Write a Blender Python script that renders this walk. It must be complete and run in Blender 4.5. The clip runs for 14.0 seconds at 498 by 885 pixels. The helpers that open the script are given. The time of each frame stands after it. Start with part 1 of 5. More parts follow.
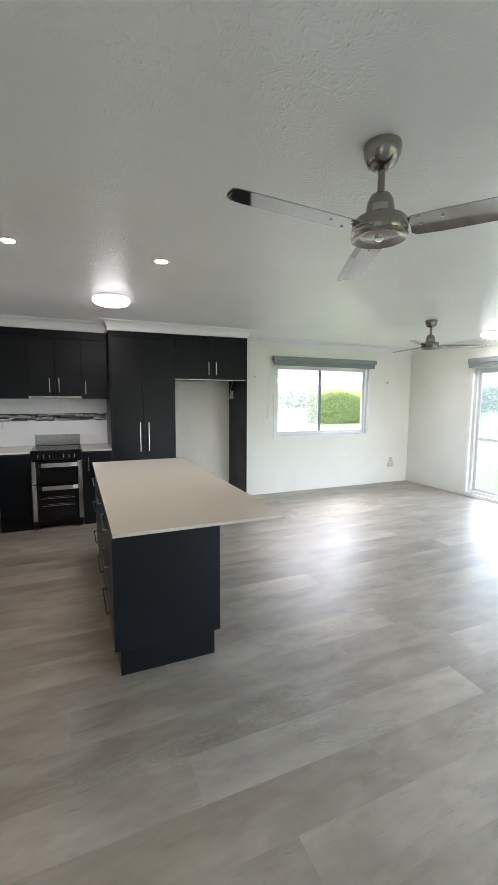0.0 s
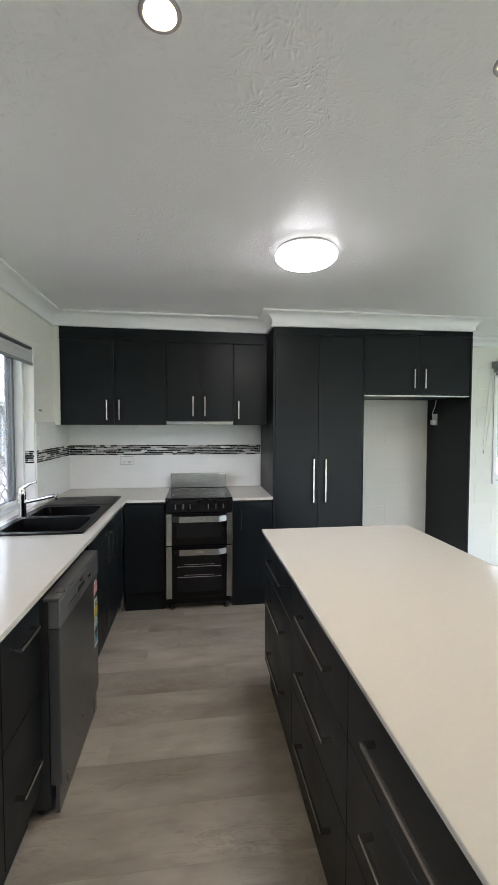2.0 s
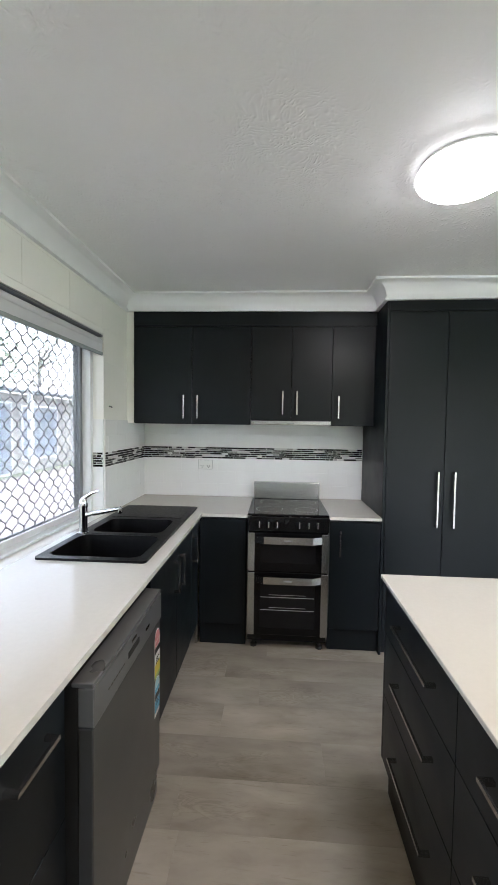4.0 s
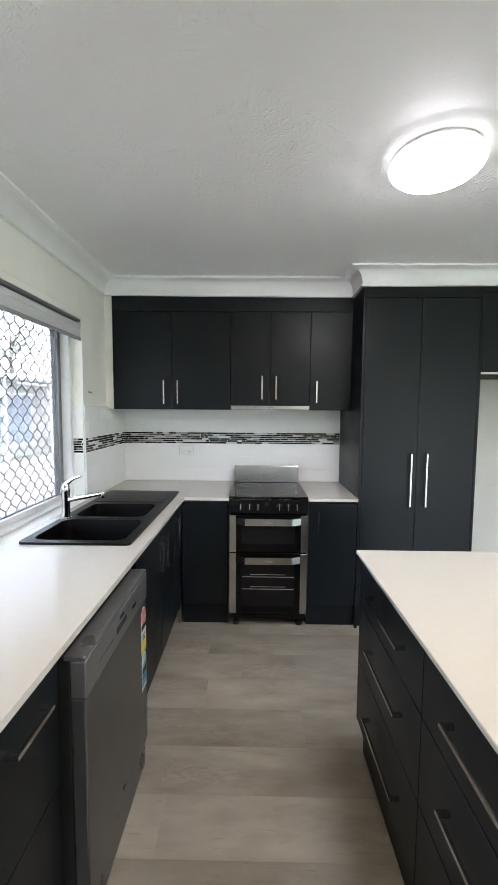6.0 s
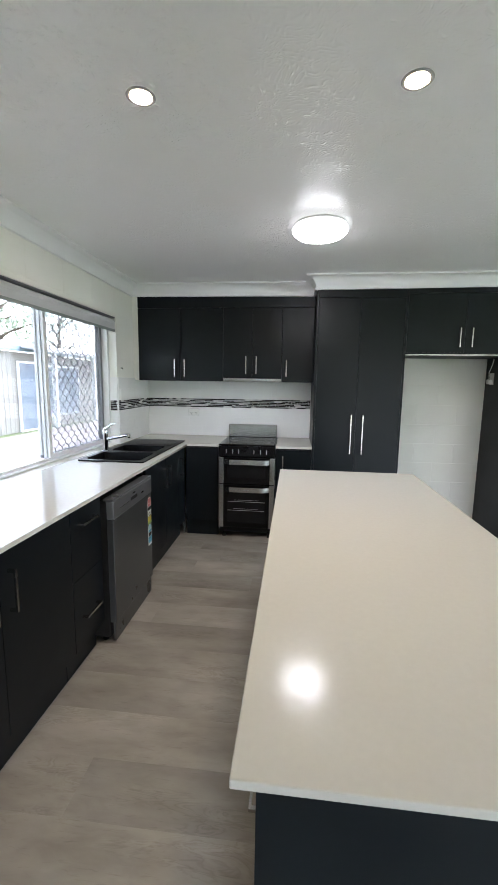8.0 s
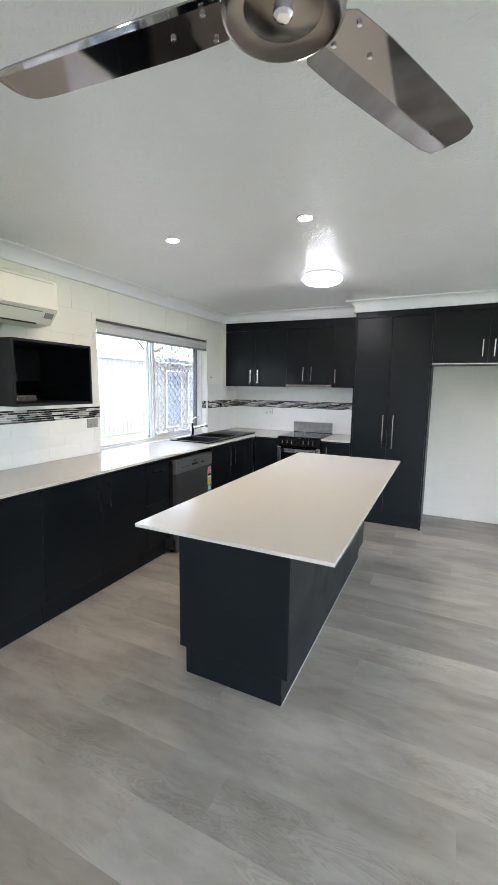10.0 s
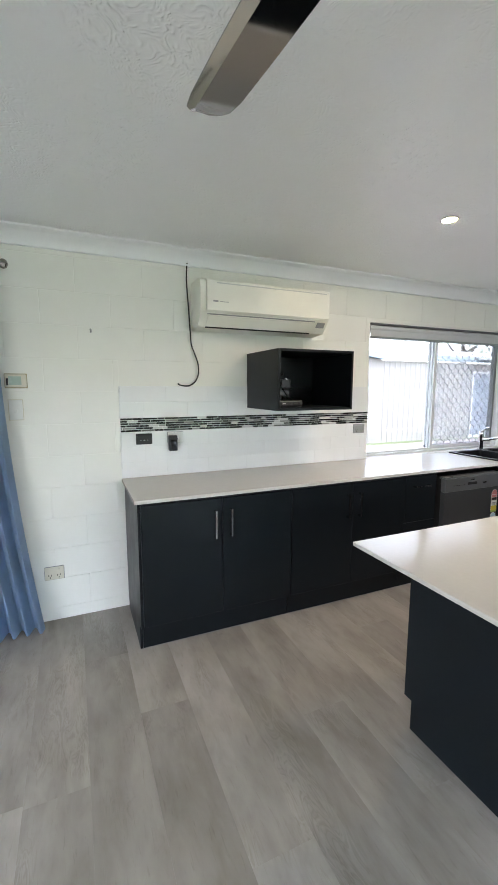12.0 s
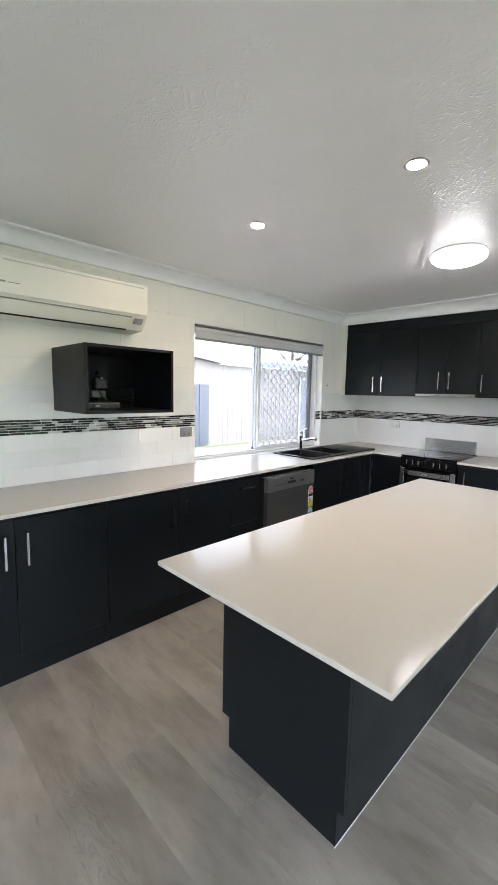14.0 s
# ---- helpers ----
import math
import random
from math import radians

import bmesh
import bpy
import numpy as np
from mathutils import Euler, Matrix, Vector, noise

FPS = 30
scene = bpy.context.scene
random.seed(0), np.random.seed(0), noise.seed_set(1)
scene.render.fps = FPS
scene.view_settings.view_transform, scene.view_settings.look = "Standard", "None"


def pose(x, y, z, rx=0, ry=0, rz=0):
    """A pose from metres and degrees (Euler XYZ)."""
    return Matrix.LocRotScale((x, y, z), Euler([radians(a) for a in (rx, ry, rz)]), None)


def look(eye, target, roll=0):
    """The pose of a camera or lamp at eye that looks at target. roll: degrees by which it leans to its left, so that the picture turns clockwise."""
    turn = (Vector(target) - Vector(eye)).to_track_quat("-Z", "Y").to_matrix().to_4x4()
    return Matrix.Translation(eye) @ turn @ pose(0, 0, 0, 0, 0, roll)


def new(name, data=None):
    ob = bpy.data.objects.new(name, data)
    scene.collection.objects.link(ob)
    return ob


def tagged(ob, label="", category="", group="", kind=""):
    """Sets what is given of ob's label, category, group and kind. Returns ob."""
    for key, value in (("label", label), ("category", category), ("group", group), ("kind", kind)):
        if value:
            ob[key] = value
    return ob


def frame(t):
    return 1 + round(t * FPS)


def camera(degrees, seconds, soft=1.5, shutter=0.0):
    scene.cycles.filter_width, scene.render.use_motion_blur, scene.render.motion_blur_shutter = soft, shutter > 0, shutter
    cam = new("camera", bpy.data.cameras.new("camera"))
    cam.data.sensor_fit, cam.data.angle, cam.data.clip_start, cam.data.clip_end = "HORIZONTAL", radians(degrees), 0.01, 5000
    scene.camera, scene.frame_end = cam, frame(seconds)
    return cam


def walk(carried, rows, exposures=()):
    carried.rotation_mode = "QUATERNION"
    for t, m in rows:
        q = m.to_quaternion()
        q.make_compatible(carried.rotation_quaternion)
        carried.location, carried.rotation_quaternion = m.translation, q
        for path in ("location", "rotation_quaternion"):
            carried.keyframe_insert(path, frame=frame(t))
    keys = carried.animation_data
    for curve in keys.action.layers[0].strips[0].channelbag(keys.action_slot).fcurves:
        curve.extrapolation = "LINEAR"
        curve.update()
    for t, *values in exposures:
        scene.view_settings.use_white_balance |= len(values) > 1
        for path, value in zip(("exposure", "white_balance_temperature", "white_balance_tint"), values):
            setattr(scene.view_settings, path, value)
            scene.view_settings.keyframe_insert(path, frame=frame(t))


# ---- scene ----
# camera and walk
cam = camera(63.0, 14.0)
PATH = [
    (0, (0.03, -0.012, 1.516), (0.812, 1.815, 1.297), 0.3),
    (0.5, (0.015, 0.437, 1.513), (0.703, 2.306, 1.333), -0.3),
    (1, (-0.08, 0.909, 1.521), (0.528, 2.81, 1.381), -0.2),
    (1.5, (-0.174, 1.37, 1.513), (0.326, 3.301, 1.37), 0.1),
    (2, (-0.21, 1.802, 1.488), (0.052, 3.783, 1.405), 0.1),
    (2.5, (-0.264, 2.167, 1.483), (-0.214, 4.165, 1.415), 0.1),
    (3, (-0.264, 2.358, 1.528), (-0.395, 4.352, 1.454), 0.3),
    (3.2, (-0.276, 2.394, 1.516), (-0.399, 4.389, 1.441), 0.7),
    (5.3, (-0.253, 2.414, 1.496), (-0.403, 4.403, 1.354), 0.9),
    (5.5, (-0.252, 2.397, 1.503), (-0.35, 4.39, 1.356), 0.9),
    (6, (-0.273, 2.359, 1.495), (-0.304, 4.352, 1.333), 0.4),
    (6.5, (-0.2, 2.241, 1.497), (-0.24, 4.232, 1.319), 0.2),
    (7, (-0.05, 2.035, 1.485), (-0.151, 4.019, 1.257), 0.3),
    (7.5, (0.09, 1.692, 1.508), (-0.081, 3.669, 1.255), 0.5),
    (7.7, (0.141, 1.547, 1.479), (-0.045, 3.519, 1.198), 0.6),
    (9.8, (1.229, 0.53, 1.484), (0.487, 2.367, 1.211), 1.0),
    (10, (1.337, 0.529, 1.496), (0.481, 2.316, 1.221), 0.8),
    (10.5, (1.434, 0.572, 1.507), (0.241, 2.155, 1.24), 0.5),
    (11, (1.373, 0.69, 1.502), (-0.154, 1.956, 1.244), 0.1),
    (11.5, (1.353, 0.757, 1.51), (-0.406, 1.673, 1.25), -0.1),
    (12, (1.417, 0.856, 1.504), (-0.403, 1.641, 1.238), 0.1),
    (12.5, (1.479, 0.961, 1.51), (-0.301, 1.833, 1.24), 0.1),
    (13, (1.499, 1.047, 1.497), (-0.164, 2.126, 1.229), 0.4),
    (13.5, (1.52, 1.139, 1.499), (-0.003, 2.41, 1.24), 0.9),
    (14, (1.362, 1.106, 1.499), (-0.052, 2.499, 1.254), 1.2),
]
walk(cam, [(t, look(eye, target, roll)) for t, eye, target, roll in PATH],
     [(0.0, 3.86, 6380, 18), (0.8, 3.92, 6330, 18), (1.6, 4.02, 6300, 17), (2.6, 4.26, 6230, 16), (5.5, 4.36, 6220, 16), (6.6, 4.48, 6200, 17),
      (7.7, 4.16, 6120, 16), (10.0, 4.38, 6100, 18), (11.2, 4.36, 6120, 18), (12.0, 4.24, 6180, 19), (14.0, 4.28, 6280, 20)])

# world and sun: bright overcast day
world = bpy.data.worlds.new("overcast_sky")
scene.world = world
world.use_nodes = True
wn, wl = world.node_tree.nodes, world.node_tree.links
sky = wn.new("ShaderNodeTexSky")
sky.sky_type, sky.sun_disc = "NISHITA", False
sky.sun_elevation, sky.sun_rotation = radians(55), radians(35)
sky.air_density, sky.dust_density, sky.ozone_density = 1.0, 2.0, 1.0
soften = wn.new("ShaderNodeHueSaturation")
soften.inputs["Saturation"].default_value = 0.38
wl.new(sky.outputs["Color"], soften.inputs["Color"])
wl.new(soften.outputs["Color"], wn["Background"].inputs["Color"])
wn["Background"].inputs["Strength"].default_value = 0.15

sun_data = bpy.data.lights.new("sun", "SUN")
sun_data.energy, sun_data.angle, sun_data.color = 0.50, radians(50), (1.0, 0.98, 0.95)
sun = new("sun", sun_data)
sun.matrix_world = pose(0, 0, 30, 35, 0, 145)

DOME_LIGHT, SPOT_LIGHT = 3.1, 32.0


# ---- materials ----
def shader(name, base, rough=0.5, metal=0.0, spec=0.5):
    m = bpy.data.materials.new(name)
    m.use_nodes = True
    b = m.node_tree.nodes["Principled BSDF"]
    b.inputs["Base Color"].default_value = (*base, 1)
    b.inputs["Roughness"].default_value = rough
    b.inputs["Metallic"].default_value = metal
    b.inputs["Specular IOR Level"].default_value = spec
    return m, m.node_tree.nodes, m.node_tree.links, b


def coords(n, l, scale=(1, 1, 1), kind="Object"):
    tc, mp = n.new("ShaderNodeTexCoord"), n.new("ShaderNodeMapping")
    mp.inputs["Scale"].default_value = scale
    l.new(tc.outputs[kind], mp.inputs["Vector"])
    return mp.outputs["Vector"]


def world_coords(n, l, scale=(1, 1, 1)):
    g, mp = n.new("ShaderNodeNewGeometry"), n.new("ShaderNodeMapping")
    mp.inputs["Scale"].default_value = scale
    l.new(g.outputs["Position"], mp.inputs["Vector"])
    return mp.outputs["Vector"]


def fractal(n, l, vec, scale, detail=4.0, rough=0.55, dist=0.0):
    t = n.new("ShaderNodeTexNoise")
    t.inputs["Scale"].default_value, t.inputs["Detail"].default_value = scale, detail
    t.inputs["Roughness"].default_value, t.inputs["Distortion"].default_value = rough, dist
    l.new(vec, t.inputs["Vector"])
    return t.outputs["Fac"]


def ramp(n, l, fac, stops):
    r = n.new("ShaderNodeValToRGB")
    els = r.color_ramp.elements
    while len(els) < len(stops):
        els.new(0.5)
    for e, (p, c) in zip(els, stops):
        e.position, e.color = p, (*c, 1)
    l.new(fac, r.inputs["Fac"])
    return r.outputs["Color"]


def spread(n, l, fac, lo, hi):
    r = n.new("ShaderNodeMapRange")
    r.inputs["From Min"].default_value, r.inputs["From Max"].default_value = 0.3, 0.7
    r.inputs["To Min"].default_value, r.inputs["To Max"].default_value = lo, hi
    l.new(fac, r.inputs["Value"])
    return r.outputs["Result"]


def bumped(n, l, b, height, strength, distance=0.002):
    u = n.new("ShaderNodeBump")
    u.inputs["Strength"].default_value, u.inputs["Distance"].default_value = strength, distance
    l.new(height, u.inputs["Height"])
    l.new(u.outputs["Normal"], b.inputs["Normal"])


def surface(name, base, rough, metal=0.0, vary=0.12, size=3.0, grain=120.0, bump=0.1, depth=0.001, spec=0.5, stretch=(1, 1, 1)):
    """A surface with two scales of variation: broad blotches in tone and gloss, fine grain in relief."""
    m, n, l, b = shader(name, base, rough, metal, spec)
    v = world_coords(n, l, stretch)
    broad, fine = fractal(n, l, v, size), fractal(n, l, v, grain, 2.0)
    lo, hi = [c * (1 - vary) for c in base], [min(1, c * (1 + vary)) for c in base]
    l.new(ramp(n, l, broad, [(0.3, lo), (0.7, hi)]), b.inputs["Base Color"])
    l.new(spread(n, l, broad, rough * 0.85, min(1, rough * 1.15)), b.inputs["Roughness"])
    if bump:
        bumped(n, l, b, fine, bump, depth)
    return m


def glow(name, colour, strength):
    m, n, l, b = shader(name, (0.9, 0.9, 0.9), 0.4)
    b.inputs["Emission Color"].default_value = (*colour, 1)
    b.inputs["Emission Strength"].default_value = strength
    return m


def make_floor():
    """Grey limed-oak vinyl: soft long blotches, sparse fine grain ticks, a tone for each plank."""
    m, n, l, b = shader("grey_oak_vinyl", (0.3, 0.28, 0.26), 0.27)
    info, g = n.new("ShaderNodeObjectInfo"), n.new("ShaderNodeNewGeometry")
    shift = n.new("ShaderNodeVectorMath")
    shift.operation = "MULTIPLY_ADD"
    l.new(info.outputs["Random"], shift.inputs[0])
    shift.inputs[1].default_value = (37.0, 91.0, 13.0)
    l.new(g.outputs["Position"], shift.inputs[2])

    def laid(scale):
        mp = n.new("ShaderNodeMapping")
        mp.inputs["Scale"].default_value = scale
        l.new(shift.outputs["Vector"], mp.inputs["Vector"])
        return mp.outputs["Vector"]

    blot = fractal(n, l, laid((1.7, 4.2, 1.0)), 1.1, 4.0, 0.55, 0.25)
    mid = fractal(n, l, laid((2.4, 7.0, 1.0)), 2.0, 5.0, 0.55, 0.5)
    ticks = fractal(n, l, laid((9.0, 70.0, 1.0)), 1.4, 3.0, 0.6, 0.6)
    c1 = ramp(n, l, blot, [(0.28, (0.275, 0.245, 0.204)), (0.5, (0.370, 0.334, 0.287)), (0.74, (0.470, 0.432, 0.379))])
    tone = n.new("ShaderNodeMapRange")
    tone.inputs["To Min"].default_value, tone.inputs["To Max"].default_value = 0.83, 1.10
    l.new(info.outputs["Random"], tone.inputs["Value"])
    figure = ramp(n, l, mid, [(0.28, (0.86, 0.85, 0.83)), (0.5, (1.0, 1.0, 1.0)), (0.72, (1.09, 1.09, 1.09))])
    pores = ramp(n, l, ticks, [(0.25, (0.82, 0.805, 0.79)), (0.40, (1.0, 1.0, 1.0))])
    rings = fractal(n, l, laid((2.6, 11.0, 1.0)), 1.6, 3.0, 0.55, 1.6)
    patch = ramp(n, l, fractal(n, l, laid((1.0, 3.0, 1.0)), 1.7, 2.0), [(0.54, (0.0, 0.0, 0.0)), (0.62, (1.0, 1.0, 1.0))])
    swirl = n.new("ShaderNodeMix")
    swirl.data_type = "RGBA"
    swirl.inputs[6].default_value = (1, 1, 1, 1)
    l.new(patch, swirl.inputs[0])
    l.new(ramp(n, l, rings, [(0.40, (1.0, 1.0, 1.0)), (0.445, (0.86, 0.85, 0.83)), (0.475, (1.0, 1.0, 1.0)), (0.52, (1.07, 1.07, 1.065)), (0.55, (1.0, 1.0, 1.0)), (0.59, (0.87, 0.86, 0.84)), (0.62, (1.0, 1.0, 1.0))]), swirl.inputs[7])
    last = c1
    for colour in (figure, pores, swirl.outputs[2]):
        mul = n.new("ShaderNodeVectorMath")
        mul.operation = "MULTIPLY"
        l.new(last, mul.inputs[0]), l.new(colour, mul.inputs[1])
        last = mul.outputs["Vector"]
    vm = n.new("ShaderNodeVectorMath")
    vm.operation = "SCALE"
    l.new(last, vm.inputs[0]), l.new(tone.outputs["Result"], vm.inputs["Scale"])
    l.new(vm.outputs["Vector"], b.inputs["Base Color"])
    l.new(spread(n, l, mid, 0.35, 0.42), b.inputs["Roughness"])
    bumped(n, l, b, ticks, 0.10, 0.0004)
    return m


def make_ceiling():
    """Trowel-swirled white ceiling paint."""
    m, n, l, b = shader("textured_ceiling_paint", (0.80, 0.80, 0.79), 0.36)
    v = world_coords(n, l)
    warp = n.new("ShaderNodeTexNoise")
    warp.inputs["Scale"].default_value, warp.inputs["Detail"].default_value = 7.0, 2.0
    l.new(v, warp.inputs["Vector"])
    add = n.new("ShaderNodeVectorMath")
    add.operation = "MULTIPLY_ADD"
    l.new(warp.outputs["Color"], add.inputs[0])
    add.inputs[1].default_value = (0.15, 0.15, 0.0)
    l.new(v, add.inputs[2])
    ridge = n.new("ShaderNodeTexNoise")
    ridge.noise_type = "RIDGED_MULTIFRACTAL"
    ridge.inputs["Scale"].default_value, ridge.inputs["Detail"].default_value = 58.0, 6.0
    l.new(add.outputs["Vector"], ridge.inputs["Vector"])
    blot = fractal(n, l, v, 1.6, 3.0)
    mul = n.new("ShaderNodeMath")
    mul.operation = "MULTIPLY"
    l.new(ridge.outputs["Fac"], mul.inputs[0]), l.new(ramp(n, l, blot, [(0.40, (0.12, 0.12, 0.12)), (0.58, (1.0, 1.0, 1.0))]), mul.inputs[1])
    bumped(n, l, b, mul.outputs["Value"], 1.0, 0.0046)
    l.new(ramp(n, l, blot, [(0.3, (0.83, 0.83, 0.82)), (0.7, (0.87, 0.87, 0.86))]), b.inputs["Base Color"])
    return m


def make_glass(name, tint, gloss_rough=0.0):
    m = bpy.data.materials.new(name)
    m.use_nodes = True
    n, l = m.node_tree.nodes, m.node_tree.links
    n.clear()
    out, mix = n.new("ShaderNodeOutputMaterial"), n.new("ShaderNodeMixShader")
    clear, gloss, fr = n.new("ShaderNodeBsdfTransparent"), n.new("ShaderNodeBsdfGlossy"), n.new("ShaderNodeLayerWeight")
    fr.inputs["Blend"].default_value = 0.5
    steep, lift = n.new("ShaderNodeMath"), n.new("ShaderNodeMath")
    steep.operation, lift.operation = "POWER", "MULTIPLY_ADD"
    steep.inputs[1].default_value, lift.inputs[1].default_value, lift.inputs[2].default_value = 4.5, 0.7, 0.035
    clear.inputs["Color"].default_value = (*tint, 1)
    gloss.inputs["Roughness"].default_value = gloss_rough
    l.new(fr.outputs["Facing"], steep.inputs[0]), l.new(steep.outputs["Value"], lift.inputs[0])
    l.new(lift.outputs["Value"], mix.inputs["Fac"])
    l.new(clear.outputs["BSDF"], mix.inputs[1]), l.new(gloss.outputs["BSDF"], mix.inputs[2])
    l.new(mix.outputs["Shader"], out.inputs["Surface"])
    return m


def make_flyscreen():
    """Fine grey insect mesh, too fine to see its threads."""
    m = bpy.data.materials.new("grey_insect_mesh")
    m.use_nodes = True
    n, l = m.node_tree.nodes, m.node_tree.links
    n.clear()
    out, mix = n.new("ShaderNodeOutputMaterial"), n.new("ShaderNodeMixShader")
    gap, thread = n.new("ShaderNodeBsdfTransparent"), n.new("ShaderNodeBsdfTranslucent")
    thread.inputs["Color"].default_value = (0.27, 0.28, 0.285, 1)
    l.new(spread(n, l, fractal(n, l, world_coords(n, l), 9.0), 0.20, 0.26), mix.inputs["Fac"])
    l.new(gap.outputs["BSDF"], mix.inputs[1]), l.new(thread.outputs["BSDF"], mix.inputs[2])
    l.new(mix.outputs["Shader"], out.inputs["Surface"])
    return m


def make_mosaic():
    m, n, l, b = shader("glass_and_stone_mosaic", (0.2, 0.2, 0.2), 0.12, spec=0.3)
    g = n.new("ShaderNodeNewGeometry")
    r = n.new("ShaderNodeValToRGB")
    r.color_ramp.interpolation = "CONSTANT"
    els = r.color_ramp.elements
    stops = [(0.0, (0.006, 0.006, 0.007)), (0.54, (0.025, 0.025, 0.027)), (0.66, (0.14, 0.135, 0.13)), (0.78, (0.30, 0.29, 0.285)), (0.91, (0.58, 0.57, 0.56))]
    while len(els) < len(stops):
        els.new(0.5)
    for e, (p, c) in zip(els, stops):
        e.position, e.color = p, (*c, 1)
    l.new(g.outputs["Random Per Island"], r.inputs["Fac"])
    l.new(r.outputs["Color"], b.inputs["Base Color"])
    l.new(spread(n, l, g.outputs["Random Per Island"], 0.08, 0.3), b.inputs["Roughness"])
    return m


def make_leaf(name, dark, light):
    """Thin leaves that pass about half of the light that falls on their backs."""
    m, n, l, b = shader(name, light, 0.55)
    g, thin, mix = n.new("ShaderNodeNewGeometry"), n.new("ShaderNodeBsdfTranslucent"), n.new("ShaderNodeMixShader")
    tone = ramp(n, l, g.outputs["Random Per Island"], [(0.0, dark), (1.0, light)])
    l.new(tone, b.inputs["Base Color"]), l.new(tone, thin.inputs["Color"])
    mix.inputs["Fac"].default_value = 0.5
    l.new(b.outputs["BSDF"], mix.inputs[1]), l.new(thin.outputs["BSDF"], mix.inputs[2])
    l.new(mix.outputs["Shader"], n["Material Output"].inputs["Surface"])
    return m


def brushed(name, base, rough, stretch):
    m, n, l, b = shader(name, base, rough, 1.0)
    v = world_coords(n, l, stretch)
    f = fractal(n, l, v, 60.0, 3.0)
    l.new(spread(n, l, f, rough * 0.94, rough * 1.07), b.inputs["Roughness"])
    return m


FLOOR, CEILING = make_floor(), make_ceiling()
WALL = surface("offwhite_block_paint", (0.84, 0.83, 0.77), 0.42, vary=0.03, size=2.0, grain=160, bump=0.25, depth=0.0012)
PLASTER = surface("white_gloss_trim_paint", (0.86, 0.86, 0.86), 0.4, vary=0.02, size=3.0, grain=90, bump=0.08)
CABINET = surface("charcoal_cabinet_board", (0.0052, 0.0076, 0.0096), 0.38, vary=0.10, size=4.0, grain=500, bump=0.12, depth=0.0003, spec=0.22)
INSIDE = surface("dark_carcass_board", (0.010, 0.010, 0.012), 0.5, vary=0.1, grain=300)
STONE = surface("white_quartz_worktop", (0.56, 0.535, 0.485), 0.15, vary=0.015, size=60.0, grain=700, bump=0.02, depth=0.0002, spec=0.15)
TILE = surface("white_gloss_ceramic", (0.84, 0.84, 0.83), 0.10, vary=0.02, size=5.0, grain=14, bump=0.05, depth=0.002)
GROUT = surface("pale_grout", (0.79, 0.79, 0.775), 0.8, vary=0.06, size=30, grain=400, bump=0.2)
MOSAIC = make_mosaic()
STEEL = brushed("brushed_stainless_steel", (0.46, 0.45, 0.44), 0.24, (0.3, 6, 6))
PANELSTEEL = surface("silver_control_panel_finish", (0.225, 0.23, 0.235), 0.30, 0.65, vary=0.04, size=4, grain=300, bump=0.03)
DISHSTEEL = surface("dark_silver_appliance_finish", (0.112, 0.116, 0.120), 0.30, 0.65, vary=0.05, size=3, grain=300, bump=0.03)
NICKEL = brushed("brushed_nickel", (0.29, 0.272, 0.25), 0.20, (1, 1, 12))
BLADE = brushed("polished_aluminium_blade", (0.34, 0.33, 0.325), 0.05, (6, 6, 6))
HANDLE = brushed("satin_chrome_bar", (0.50, 0.49, 0.48), 0.24, (4, 4, 4))
CHROME = shader("chrome", (0.80, 0.80, 0.81), 0.06, 1.0)[0]
BLACKGLASS = surface("black_ceramic_glass", (0.004, 0.004, 0.0045), 0.07, vary=0.1, size=8, bump=0, spec=0.22)
ENAMEL = surface("black_enamel", (0.005, 0.005, 0.0055), 0.25, vary=0.1, size=8, grain=200, bump=0.02, spec=0.20)
SINK = surface("black_granite_composite", (0.0035, 0.0035, 0.0042), 0.38, vary=0.2, size=60, grain=900, bump=0.15, depth=0.0004, spec=0.14)
RUBBER = surface("black_plastic", (0.012, 0.012, 0.012), 0.45, vary=0.1, size=30, grain=400, bump=0.08)
DARKPLASTIC = surface("dark_grey_plastic", (0.045, 0.046, 0.048), 0.28, vary=0.1, size=30, grain=400, bump=0.05)
WHITEPLASTIC = surface("white_plastic", (0.78, 0.78, 0.76), 0.32, vary=0.015, size=6, grain=300, bump=0.03)
CREAMPLASTIC = surface("aged_cream_plastic", (0.66, 0.62, 0.50), 0.38, vary=0.04, size=20, grain=300, bump=0.03)
ACPLASTIC = surface("ivory_plastic_casing", (0.83, 0.82, 0.745), 0.34, vary=0.02, size=5, grain=300, bump=0.03)
TANPLASTIC = surface("yellowed_plastic", (0.42, 0.36, 0.22), 0.4, vary=0.06, size=20, grain=300, bump=0.03)
PALEPLASTIC = surface("pale_grey_plastic", (0.56, 0.56, 0.54), 0.4, vary=0.03, size=20, grain=300, bump=0.03)
GREYPLASTIC = surface("grey_plastic", (0.30, 0.30, 0.30), 0.4, vary=0.05, size=20, grain=300, bump=0.03)
ALU = surface("white_powdercoat_aluminium", (0.74, 0.75, 0.75), 0.35, vary=0.03, size=10, grain=300, bump=0.03)
GREYALU = surface("grey_powdercoat_aluminium", (0.20, 0.21, 0.22), 0.4, 0.3, vary=0.06, size=10, grain=300, bump=0.03)
MESHWIRE = surface("weathered_aluminium_grille", (0.36, 0.36, 0.36), 0.5, 0.3, vary=0.15, size=20, grain=300, bump=0.05)
BLIND = surface("grey_blind_fabric", (0.27, 0.30, 0.30), 0.8, vary=0.05, size=8, grain=700, bump=0.25, depth=0.0005)
